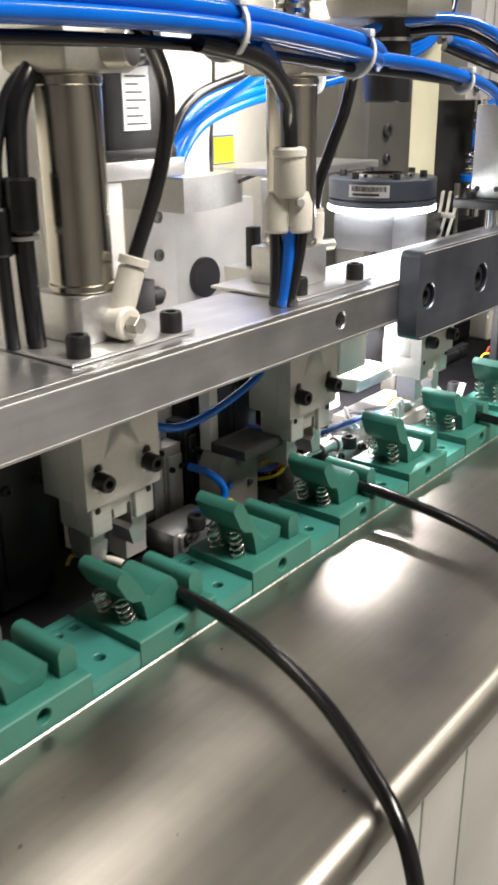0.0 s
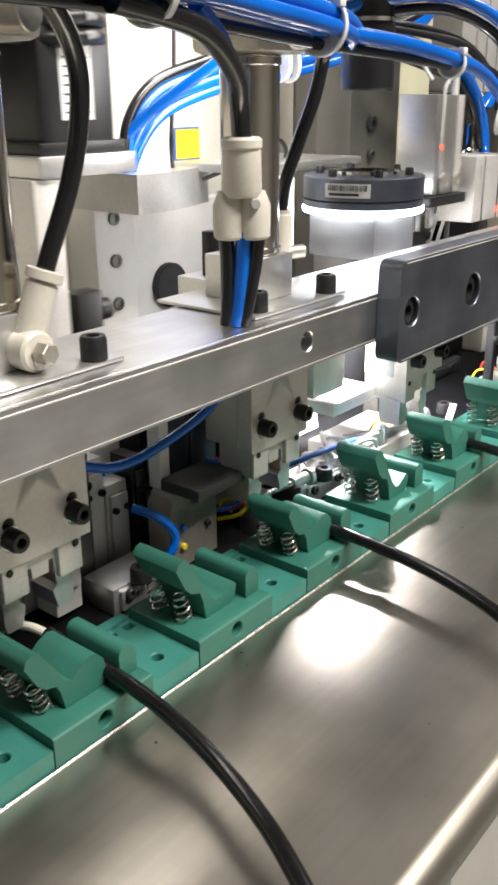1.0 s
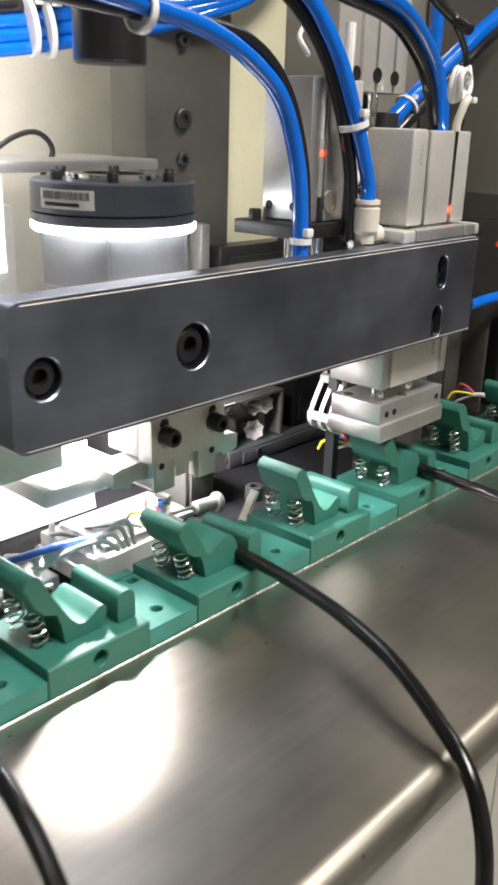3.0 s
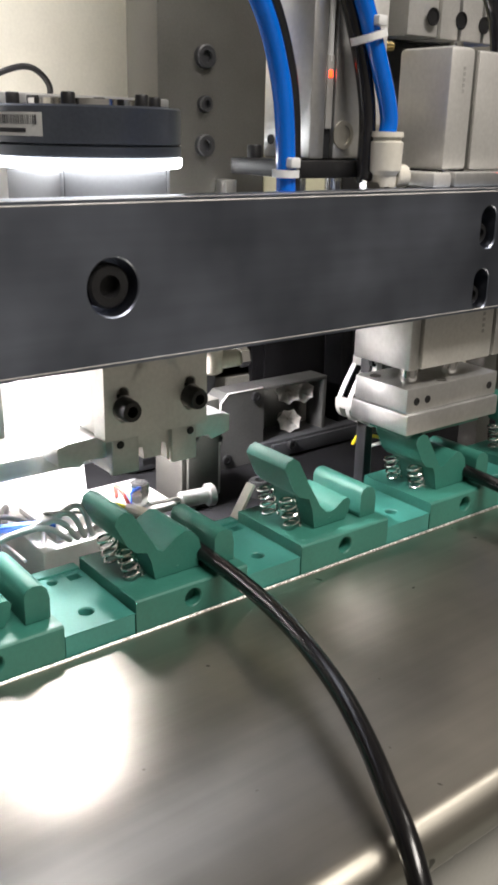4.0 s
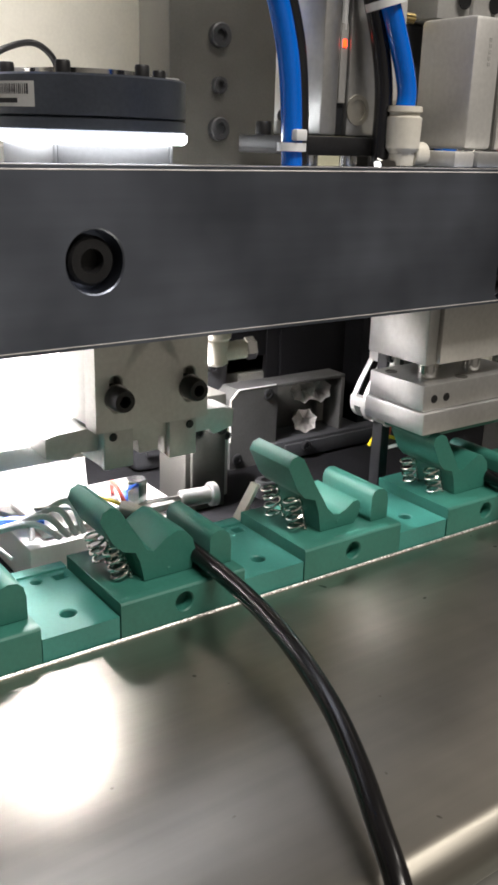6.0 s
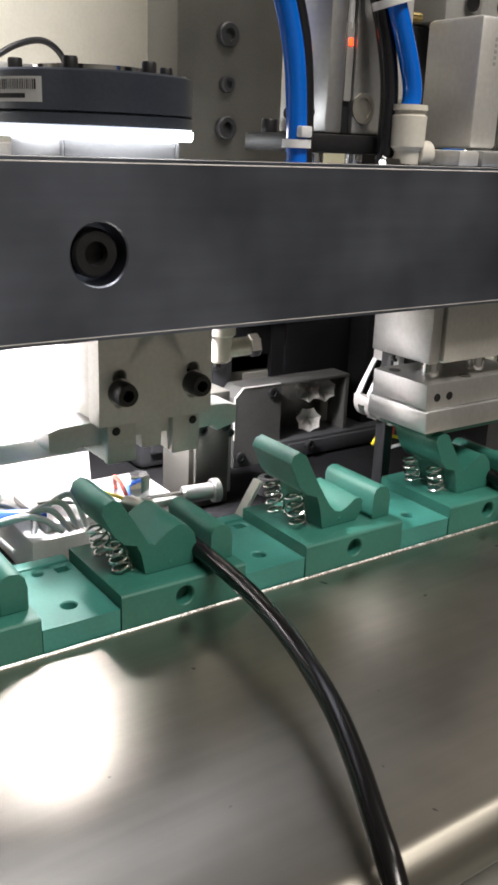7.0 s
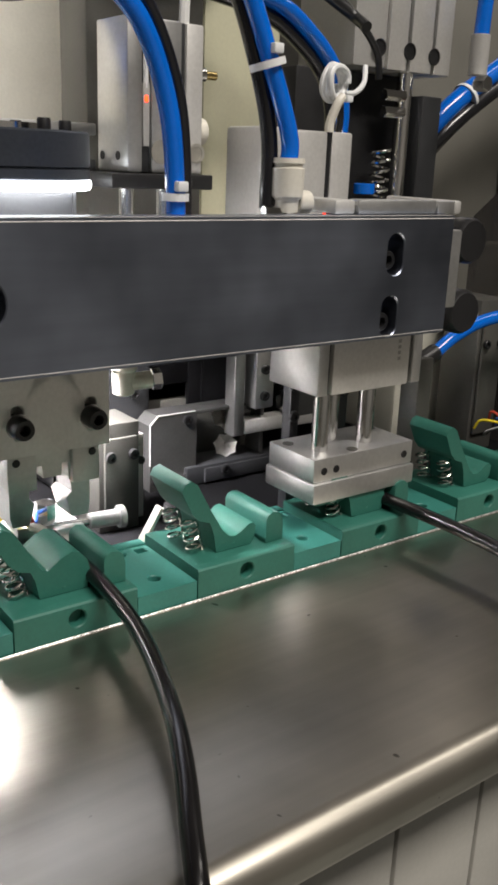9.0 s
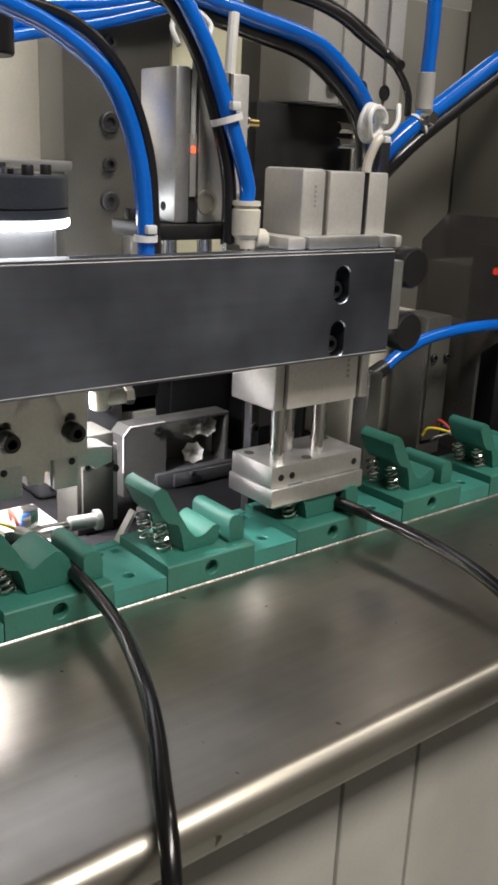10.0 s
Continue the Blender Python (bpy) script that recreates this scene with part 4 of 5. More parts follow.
tie((-0.2180, 0.4376, 0.2190), (0.03, -1, 0.12), 0.0060)
tie((-0.2222, 0.3382, 0.2300), (0.1, -1, 0.06), 0.0100)
tie((-0.2090, 0.2327, 0.2350), (0.1, -1, 0.02), 0.0105)
tie((-0.2148, 0.5163, 0.1440), (0, 0, 1), 0.0036)
hose("blue_tube", [(-0.2187, 0.5653, 0.155), (-0.2187, 0.5650, 0.165), (-0.2206, 0.5575, 0.1870), (-0.226, 0.5480, 0.215), (-0.236, 0.5360, 0.238), (-0.250, 0.5200, 0.2510), (-0.2649, 0.5050, 0.2550), (-0.282, 0.487, 0.2530), (-0.300, 0.470, 0.248), (-0.33, 0.44, 0.236), (-0.37, 0.408, 0.205), (-0.388, 0.392, 0.185), (-0.394, 0.384, 0.1667)], 0.0032, TUBEB, "glossy blue air tube arching to the compact cylinder")
hose("black_tube", [(-0.2245, 0.5610, 0.140), (-0.2245, 0.5605, 0.165), (-0.2262, 0.5545, 0.190), (-0.232, 0.5470, 0.215), (-0.243, 0.5350, 0.236), (-0.258, 0.518, 0.247), (-0.275, 0.50, 0.2485), (-0.30, 0.478, 0.243)], 0.0030, TUBEK, "glossy black air tube beside the blue tube")
tie((-0.2222, 0.5570, 0.1875), (-0.1, -0.3, 1), 0.0056)
pf = thing("push_fitting", (-0.2187, 0.5655, 0.1388), "grey-white push-in tube fitting on the bar", "tube fitting")
part("fitting_body", turned((-0.2187, 0.5655, 0.1390), (0, 0, 1), [(0, 0.0040), (0.004, 0.0042), (0.0055, 0.0056), (0.0150, 0.0058), (0.0155, 0.0050), (0.0165, 0.0050), (0.0168, 0.0058), (0.0185, 0.0056)], 28), FITTING, pf)
part("fitting_side", rod((-0.2187, 0.5690, 0.1425), (0, 1, 0), 0.006, 0.0042, 20), FITTING, pf)
part("hex_foot", rod((-0.2187, 0.5640, 0.1388), (0, -1, 0.05), 0.009, 0.0022, 6), CHROME, pf)

# tubes that drop from the bundle
hose("black_tube", [(-0.225, 0.350, 0.2245), (-0.2380, 0.3660, 0.2270), (-0.2459, 0.3740, 0.2205), (-0.2500, 0.3740, 0.205), (-0.2560, 0.3700, 0.185), (-0.2610, 0.3675, 0.168), (-0.2625, 0.3670, 0.155)], 0.0030, TUBEK, "black air tube dropping to an elbow fitting")
el = thing("elbow_fitting", (-0.263, 0.367, 0.1405), "grey-white elbow tube fitting on the beam", "tube fitting")
part("elbow_body", turned((-0.263, 0.367, 0.1280), (0, 0, 1), [(0, 0.0050), (0.014, 0.0050), (0.016, 0.0056), (0.0270, 0.0056), (0.0275, 0.0050), (0.0290, 0.0052)], 24), FITTING, el)
part("elbow_side", rod((-0.2625, 0.371, 0.1370), (0.3, 1, 0), 0.010, 0.0032, 16), WARM, el)
hose("black_tube", [(-0.205, 0.215, 0.230), (-0.206, 0.250, 0.2250), (-0.2110, 0.2720, 0.2140), (-0.2165, 0.2820, 0.2030), (-0.2185, 0.2855, 0.190)], 0.0036, TUBEK, "thick black air tube feeding the branch fitting")
hose("blue_tube", [(-0.2135, 0.258, 0.232), (-0.2170, 0.2740, 0.222), (-0.2200, 0.2850, 0.2060), (-0.2215, 0.2885, 0.190)], 0.0030, TUBEB, "blue air tube beside the branch fitting")
for dx, dy, m in ((-0.0046, -0.0038, TUBEK), (0.0046, 0.0038, TUBEK), (0.0010, -0.0006, TUBEB)):
    hose("black_tube" if m is TUBEK else "blue_tube", [(-0.2212 + dx, 0.2885 + dy, 0.160), (-0.2220 + dx * 0.8, 0.2890 + dy * 0.9, 0.148), (-0.2240 + dx * 0.6, 0.2890 + dy * 0.6, 0.132), (-0.2250 + dx * 0.5, 0.2885 + dy * 0.5, 0.1243)], 0.0029, m, "air tube running down behind the beam edge")
hose("black_tube", [(-0.2345, 0.2062, 0.150), (-0.2330, 0.2085, 0.159), (-0.2285, 0.2150, 0.180), (-0.2245, 0.2172, 0.197), (-0.2200, 0.2145, 0.213), (-0.2150, 0.2050, 0.2255), (-0.209, 0.188, 0.236), (-0.204, 0.163, 0.242), (-0.20, 0.12, 0.246), (-0.19, 0.0, 0.245)], 0.0030, TUBEK, "thick black air tube arching to an elbow fitting")
hose("black_tube", [(-0.252, 0.1722, 0.1256), (-0.252, 0.1712, 0.150), (-0.252, 0.1710, 0.175), (-0.252, 0.1718, 0.195), (-0.252, 0.1736, 0.208), (-0.252, 0.1790, 0.219), (-0.254, 0.190, 0.228), (-0.258, 0.21, 0.233)], 0.0038, TUBEK, "black air tube beside the first cylinder")
hose("black_tube", [(-0.256, 0.1645, 0.1256), (-0.256, 0.1639, 0.1552), (-0.256, 0.1640, 0.1720), (-0.256, 0.1655, 0.1955), (-0.256, 0.1735, 0.2134), (-0.256, 0.182, 0.222)], 0.0028, TUBEK, "thin black air tube beside the first cylinder")
tc2 = thing("tube_connector", (-0.252, 0.171, 0.160), "black plastic tube connector beside the first cylinder", "tube fitting")
part("connector_sleeve", turned((-0.252, 0.1711, 0.168), (0, 0.02, 1), [(0, 0.0050), (0.001, 0.0060), (0.018, 0.0060), (0.019, 0.0050)], 20), BLACKPL, tc2)
part("connector_side", turned((-0.256, 0.1640, 0.160), (0, 0, 1), [(0, 0.0038), (0.001, 0.0046), (0.016, 0.0046), (0.017, 0.0038)], 18), BLACKPL, tc2)
part("connector_ring", turned((-0.252, 0.1711, 0.1655), (0, 0, 1), [(0, 0.0045), (0, 0.0056), (0.0014, 0.0056), (0.0014, 0.0045)], 20), GREY, tc2)

# tubes along the back panel
for k in range(4):
    d = 0.0058 * k
    hose("blue_tube" if k < 3 else "black_tube", [(-0.388, 0.3880, 0.150 + d), (-0.388, 0.3990 - 0.3 * d, 0.176 + d), (-0.386, 0.4180 - 0.3 * d, 0.1955 + d), (-0.380, 0.4480, 0.2070 + d), (-0.371, 0.4750, 0.2135 + d), (-0.363, 0.50, 0.2175 + d), (-0.350, 0.54, 0.2260 + d), (-0.338, 0.58, 0.236 + d * 0.6), (-0.334, 0.62, 0.252 + d * 0.4), (-0.336, 0.652, 0.285), (-0.34, 0.665, 0.40)], 0.0031, TUBEB if k < 3 else TUBEK, "air tube tied along the back panel")
for y in (0.497, 0.506):
    tie((-0.3635, y, 0.2260), (0.3, 0.9, 0.15), 0.0125)
LIFTED = [hose("blue_tube", [(-0.272, 0.525, 0.246), (-0.258, 0.556, 0.2365), (-0.248, 0.587, 0.2285), (-0.245, 0.620, 0.2220), (-0.245, 0.643, 0.2090), (-0.245, 0.655, 0.1970), (-0.243, 0.6585, 0.1840), (-0.240, 0.6560, 0.1700), (-0.236, 0.6500, 0.1620)], 0.0037, TUBEB, "blue air tube curving down to the compact cylinder"),
          hose("black_tube", [(-0.276, 0.525, 0.2415), (-0.262, 0.555, 0.2320), (-0.251, 0.585, 0.2235), (-0.248, 0.6165, 0.2170), (-0.248, 0.6395, 0.2045), (-0.248, 0.6510, 0.1930), (-0.246, 0.6540, 0.1820), (-0.242, 0.6520, 0.1700)], 0.0031, TUBEK, "black air tube curving down to the compact cylinder")]
hose("blue_tube", [(-0.404, 0.792, 0.115), (-0.396, 0.804, 0.158), (-0.386, 0.830, 0.193), (-0.385, 0.879, 0.2235), (-0.385, 0.925, 0.2505), (-0.385, 0.97, 0.275)], 0.0066, TUBEB, "thick blue air tube rising along the end wall")
hose("black_tube", [(-0.402, 0.796, 0.108), (-0.394, 0.808, 0.150), (-0.383, 0.834, 0.1845), (-0.382, 0.883, 0.2155), (-0.382, 0.929, 0.2425), (-0.382, 0.972, 0.267)], 0.0052, TUBEK, "black air tube under the thick blue tube")
tie((-0.3855, 0.845, 0.2010), (0.0, 0.83, 0.55), 0.0088)
hose("blue_tube", [(-0.335, 0.795, 0.228), (-0.335, 0.796, 0.26), (-0.337, 0.797, 0.32), (-0.34, 0.80, 0.42)], 0.0045, TUBEB, "blue air tube above a brass fitting")
hose("blue_tube", [(-0.262, 0.7005, 0.0665), (-0.262, 0.7156, 0.0745), (-0.262, 0.7414, 0.0812), (-0.260, 0.79, 0.084), (-0.258, 0.87, 0.080)], 0.0034, TUBEB, "blue air tube behind the press")
tf = thing("tube_fitting", (-0.262, 0.697, -0.004), "black elbow fitting on a grey stand behind the press", "tube fitting")
part("elbow_body", rod((-0.262, 0.690, 0.0625), (0, 0.92, 0.38), 0.012, 0.0046, 18), BLACKPL, tf)
part("stand", box(-0.268, -0.256, 0.684, 0.694, -0.004, 0.066, 0.0008), COLUMN, tf)
fitb = thing("wall_fitting", (-0.335, 0.795, 0.21), "grey tube fitting with a steel nut", "tube fitting")
part("fitting_body", rod((-0.335, 0.795, 0.208), (0, 0, 1), 0.022, 0.0055, 20), GREY, fitb)
part("hex_nut", rod((-0.330, 0.790, 0.203), (1, 0, 0), 0.008, 0.0045, 6), CHROME, fitb)

# black harness loom along the top
LIFTED.append(hose("harness_loom", [(-0.285, 0.535, 0.246), (-0.268, 0.575, 0.2455), (-0.252, 0.612, 0.2405), (-0.246, 0.633, 0.2350), (-0.245, 0.650, 0.2275), (-0.242, 0.662, 0.2210), (-0.232, 0.6610, 0.2155)], 0.0026, BLACKPL, "black taped wiring loom", "wiring loom"))
LIFTED.append(hose("harness_loom", [(-0.282, 0.545, 0.2500), (-0.262, 0.585, 0.2480), (-0.250, 0.620, 0.2420), (-0.246, 0.648, 0.2320), (-0.245, 0.669, 0.2190), (-0.245, 0.681, 0.2070), (-0.246, 0.684, 0.1960)], 0.0017, BLACKPL, "thin black lead beside the loom", "wiring loom"))

# ---- servo motor station on the near side ----
mot = thing("servo_motor", (-0.40, 0.345, 0.168), "black servo motor with a white rating label", "motor")
part("motor_body", box(-0.428, -0.374, 0.3200, 0.3690, 0.1790, 0.2500, 0.005), BLACK, mot)
part("motor_foot", box(-0.430, -0.3725, 0.3165, 0.3735, 0.1789, 0.1850, 0.001), BLACK, mot)
for k in range(3):
    pts = [(-0.401 + 0.0315 * math.cos(q), 0.3445 + 0.0285 * math.sin(q), 0.2325 + 0.0080 * k + 0.001 * math.sin(3 * q + k)) for q in [2 * math.pi * i / 20 for i in range(21)]]
    part("coiled_lead", tube(pts, 0.0040, 12, 4), BLACKPL, mot, "black lead coiled round the motor")
part("motor_cap", box(-0.424, -0.378, 0.3240, 0.3660, 0.2501, 0.310, 0.003), BLACKPL, mot)
lab = part("rating_label", box(-0.3741, -0.3737, 0.3325, 0.3530, 0.1950, 0.2310, 0), PAPER, mot, "white rating label")
for i in range(7):
    part("text_bar", box(-0.3737, -0.3736, 0.3345, 0.3510 - 0.003 * (i % 3), 0.1980 + 0.0042 * i, 0.1990 + 0.0042 * i, 0), INK, lab)
part("flange", box(-0.432, -0.371, 0.3140, 0.3785, 0.1682, 0.1788, 0.001), ALU, mot)
brk = thing("motor_bracket", (-0.40, 0.33, -0.004), "pale grey motor bracket with a black sensor block", "bracket")
part("upright_plate", box(-0.428, -0.374, 0.3110, 0.3285, -0.003, 0.1680, 0.0012), MATTE, brk)
part("sensor_body", box(-0.384, -0.372, 0.3320, 0.3490, 0.075, 0.1090, 0.0008), BLACK, brk, "black sensor block")
part("sensor_ledge", box(-0.384, -0.370, 0.3287, 0.3510, 0.0690, 0.0748, 0.0006), WHITE, brk)
part("sensor_knob", rod((-0.378, 0.3492, 0.097), (0, 1, 0), 0.008, 0.0060, 18), BLACKPL, brk)
part("port_plug", turned((-0.3820, 0.3109, 0.092), (0, -1, 0), [(-0.012, 0.0042), (0.0004, 0.0042), (0.0004, 0.0030), (0.0001, 0.0030), (0.0001, 0)], 22), BLACK, brk)
arm = thing("arm_plate", (-0.365, 0.38, 0.148), "milled aluminium arm plate with a chamfered end", "bracket")
part("arm_body", prism([(-0.44, 0.3800), (-0.369, 0.3800), (-0.369, 0.4060), (-0.382, 0.4520), (-0.44, 0.462)], "z", 0.1455, 0.1665, 0.0008), ALU, arm)
blk = thing("bearing_block", (-0.425, 0.41, -0.004), "white bearing block with three socket screws", "bearing block")
part("block_body", box(-0.455, -0.428, 0.4000, 0.4330, -0.004, 0.1445, 0.001), WHITE, blk)
for z in (0.1360, 0.1100, 0.0830):
    socket_screw("cap_screw", (-0.428, 0.4150, z), (1, 0, 0), 0.0042, 0.002, blk, COLUMN)
wb = thing("white_housing", (-0.44, 0.455, -0.004), "white painted housing with a black end plug", "housing")
part("housing_body", box(-0.458, -0.435, 0.4340, 0.53, -0.004, 0.1400, 0.002), WHITE, wb)
part("end_plug", turned((-0.4350, 0.4680, 0.0860), (1, 0, 0), [(0, 0.0150), (0.004, 0.0150), (0.005, 0.0140), (0.005, 0)], 36), BLACKPL, wb, "black round end plug")
sl = thing("slide_bracket", (-0.275, 0.30, 0.1238), "aluminium slide bracket with a black post", "bracket")
part("bracket_plate", box(-0.300, -0.262, 0.3360, 0.372, 0.1050, 0.1275, 0.0008), ALU, sl)
RISER = part("black_post", box(-0.290, -0.284, 0.3425, 0.3485, 0.0560, 0.1480, 0.0006), BLACK, sl)
wl = thing("warning_label", (-0.400, 0.455, 0.17), "yellow triangle warning label on a blue backing", "label")
part("label_plate", box(-0.405, -0.402, 0.4445, 0.4675, 0.169, 0.188, 0.0006), BLUEW, wl)
part("yellow_field", box(-0.4019, -0.4014, 0.4455, 0.4665, 0.170, 0.187, 0), YELLOW, wl)
hose("sensor_lead", [(-0.39, 0.43, 0.165), (-0.386, 0.425, 0.180), (-0.386, 0.427, 0.200), (-0.388, 0.432, 0.23), (-0.39, 0.436, 0.30)], 0.0012, BLACKPL, "thin black sensor lead", "lead")
hose("sensor_lead", [(-0.37, 0.505, 0.160), (-0.365, 0.508, 0.172), (-0.365, 0.500, 0.180), (-0.367, 0.488, 0.178), (-0.37, 0.470, 0.168), (-0.375, 0.44, 0.160)], 0.0013, BLACKPL, "thin black sensor lead", "lead")

# ---- tooling under the beam, behind the chain ----
def block(name, at, size, mat, label, category, bevel=0.0008):
    """A block with a fitted cover plate and two screws."""
    t = thing(name, at, label, category)
    x, y, z = at
    sx, sy, sz = size
    part("block_body", box(x - sx / 2, x + sx / 2, y - sy / 2, y + sy / 2, z, z + sz, bevel), mat, t)
    part("cover_plate", box(x + sx / 2 + 0.0002, x + sx / 2 + 0.0022, y - sy * 0.4, y + sy * 0.4, z + sz * 0.12, z + sz * 0.88, bevel), mat, t)
    for s in (-0.28, 0.28):
        socket_screw("cap_screw", (x + sx / 2 + 0.0022, y + sy * s, z + sz * 0.72), (1, 0, 0), min(0.0026, sy * 0.12), 0.002, t)
    return t


for y, hz in ((0.10, 0.074), (0.255, 0.074), (0.395, 0.074), (0.535, 0.050)):
    block("tool_post", (-0.30, y, -0.004), (0.022, 0.020, hz), COLUMN, "dark olive grey tool post behind the chain", "tool post")
ACTUATOR = block("black_actuator", (-0.292, 0.3330, 0.018), (0.014, 0.0220, 0.068), SLATE, "slate grey actuator hanging behind the beam", "actuator")
block("black_actuator", (-0.345, 0.245, -0.004), (0.05, 0.04, 0.050), BLACK, "black actuator block on the bed", "actuator")
block("tool_carriage", (-0.275, 0.270, -0.004), (0.020, 0.034, 0.013), ALU, "low aluminium carriage beside the chain", "carriage")
block("tool_carriage", (-0.275, 0.410, -0.004), (0.020, 0.040, 0.013), ALU, "low aluminium carriage beside the chain", "carriage")
block("white_plate", (-0.320, 0.285, 0.020), (0.004, 0.050, 0.075), WHITE, "white painted sheet plate behind the stations", "plate")
block("white_plate", (-0.322, 0.155, 0.018), (0.004, 0.036, 0.070), WHITE, "white painted sheet plate behind the first gripper", "plate")
block("tool_carriage", (-0.275, 0.130, -0.004), (0.020, 0.040, 0.013), ALU, "low aluminium carriage beside the chain", "carriage")
block("feed_unit", (-0.305, 0.375, 0.020), (0.034, 0.024, 0.040), BLACK, "black feed head behind the chain", "feed head")
block("drive_housing", (-0.365, 0.555, -0.004), (0.05, 0.052, 0.066), DARK, "dark drive housing with a chamfered cover", "housing", 0.004)
block("drive_housing", (-0.375, 0.66, -0.004), (0.05, 0.09, 0.058), DARK, "dark drive housing behind the chain", "housing", 0.002)
block("black_cover", (-0.35, 0.625, 0.072), (0.030, 0.060, 0.050), BLACKPL, "black plastic cover behind the bar", "cover")
block("drive_housing", (-0.37, 0.80, -0.004), (0.09, 0.12, 0.075), HOUSING, "beige painted drive housing beyond the press", "housing", 0.003)
block("drive_housing", (-0.36, 0.93, -0.004), (0.08, 0.08, 0.11), HOUSING, "beige painted drive housing near the end wall", "housing", 0.003)
block("tool_post", (-0.30, 0.775, -0.004), (0.026, 0.022, 0.090), COLUMN, "dark olive grey tool post beyond the press", "tool post")

dc = thing("drive_cover", (-0.328, 0.60, -0.004), "grey anodised chamfered cover plate with an open window", "cover")
part("cover_plate", prism([(0.5700, -0.004), (0.5970, -0.004), (0.5970, 0.0350), (0.5745, 0.0350), (0.5700, 0.0305)], "x", -0.336, -0.3225, 0.0008), COVERGREY, dc)
part("top_rail", box(-0.336, -0.3228, 0.5972, 0.6400, 0.0332, 0.0350, 0.0004), COVERGREY, dc)
part("bottom_rail", box(-0.336, -0.3228, 0.5972, 0.6400, -0.004, 0.0050, 0.0006), COVERGREY, dc)
part("end_rail", box(-0.336, -0.3228, 0.6375, 0.6400, 0.0052, 0.0330, 0.0004), COVERGREY, dc)
part("bright_edge", prism([(0.5697, 0.010), (0.5702, 0.010), (0.5702, 0.0304), (0.5747, 0.0349), (0.5960, 0.0349), (0.5960, 0.0354), (0.5743, 0.0354), (0.5697, 0.0308)], "x", -0.3229, -0.3222), EDGE, dc, "bright chamfered edge")
for y, z in ((0.5915, 0.0310), (0.5915, 0.0010), (0.5740, 0.0010)):
    socket_screw("cap_screw", (-0.3225, y, z), (1, 0, 0), 0.0027, 0.0012, dc)
block("tool_post", (-0.306, 0.5450, -0.004), (0.016, 0.0150, 0.0405), MATTE, "grey aluminium tool post behind the chain", "tool post")
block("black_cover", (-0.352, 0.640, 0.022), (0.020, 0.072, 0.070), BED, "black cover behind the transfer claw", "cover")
ub = thing("valve_elbow", (-0.270, 0.527, 0.062), "translucent white elbow fitting hanging below the bar", "tube fitting")
part("elbow_body", turned((-0.270, 0.527, 0.0640), (0, 0, 1), [(0, 0.0030), (0.001, 0.0044), (0.010, 0.0046), (0.011, 0.0056), (0.030, 0.0056)], 20), FITTING, ub)
part("elbow_neck", rod((-0.270, 0.5275, 0.0690), (0.3, 1, 0.1), 0.011, 0.0036, 18), FITTING, ub)
part("elbow_nut", rod((-0.2668, 0.5380, 0.0700), (0.3, 1, 0.1), 0.004, 0.0044, 6), CHROME, ub)
block("black_cover", (-0.355, 0.590, 0.036), (0.020, 0.060, 0.070), BED, "black cover behind the gripper", "cover")
vv = thing("valve_block", (-0.36, 0.645, 0.024), "black valve block with two steel bosses", "valve block")
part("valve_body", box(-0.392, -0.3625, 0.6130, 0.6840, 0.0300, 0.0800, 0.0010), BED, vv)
part("valve_ledge", box(-0.392, -0.3605, 0.6130, 0.6840, 0.0240, 0.0298, 0.0008), BLACK, vv)
for y in (0.640, 0.668):
    part("valve_boss", turned((-0.3624, y, 0.0560), (1, 0, 0), [(0, 0.0060), (0.003, 0.0060), (0.004, 0.0050), (0.004, 0.0028), (0.002, 0.0026), (0.002, 0)], 24), CHROME, vv)
gb = thing("guide_bracket", (-0.256, 0.615, -0.004), "aluminium guide bracket with screws behind the press rods", "bracket")
part("bracket_plate", box(-0.262, -0.256, 0.6030, 0.6080, -0.004, 0.0700, 0.0006), DARK, gb)
part("bracket_arm", box(-0.262, -0.257, 0.6082, 0.6300, 0.0470, 0.0580, 0.0006), COVERGREY, gb)
part("bracket_post", box(-0.262, -0.256, 0.6302, 0.6370, -0.004, 0.0700, 0.0006), DARK, gb)
for y, z in ((0.6045, 0.0620), (0.6045, 0.0480), (0.6336, 0.0560)):
    socket_screw("cap_screw", (-0.256, y, z), (1, 0, 0), 0.0026, 0.0020, gb)
block("rail_plate", (-0.330, 0.640, -0.004), (0.020, 0.100, 0.010), DARK, "long dark grey rail plate behind the chain", "rail")
block("black_cover", (-0.330, 0.330, 0.016), (0.030, 0.018, 0.060), BLACK, "black upright behind the second gripper", "cover")
fb = thing("feed_block", (-0.278, 0.311, -0.004), "bronze-grey feed block with a slotted clamp arm", "feed block")
part("block_body", prism([(0.2960, -0.003), (0.2960, 0.0290), (0.3000, 0.0350), (0.3080, 0.0350), (0.3095, 0.0270), (0.3140, 0.0260), (0.3160, 0.0350), (0.3260, 0.0350), (0.3275, 0.0330), (0.3275, -0.003)], "x", -0.286, -0.271, 0.0007), WARM, fb)
part("clamp_arm", box(-0.2800, -0.2560, 0.2990, 0.3330, 0.0356, 0.0415, 0.0008), COVERGREY, fb)
part("arm_tip", prism([(0.3332, 0.0356), (0.3332, 0.0415), (0.3390, 0.0390), (0.3390, 0.0356)], "x", -0.2780, -0.2580, 0.0004), ALU, fb)
part("arm_back", box(-0.288, -0.2802, 0.2995, 0.3060, 0.0354, 0.0800, 0.0006), WHITE, fb)
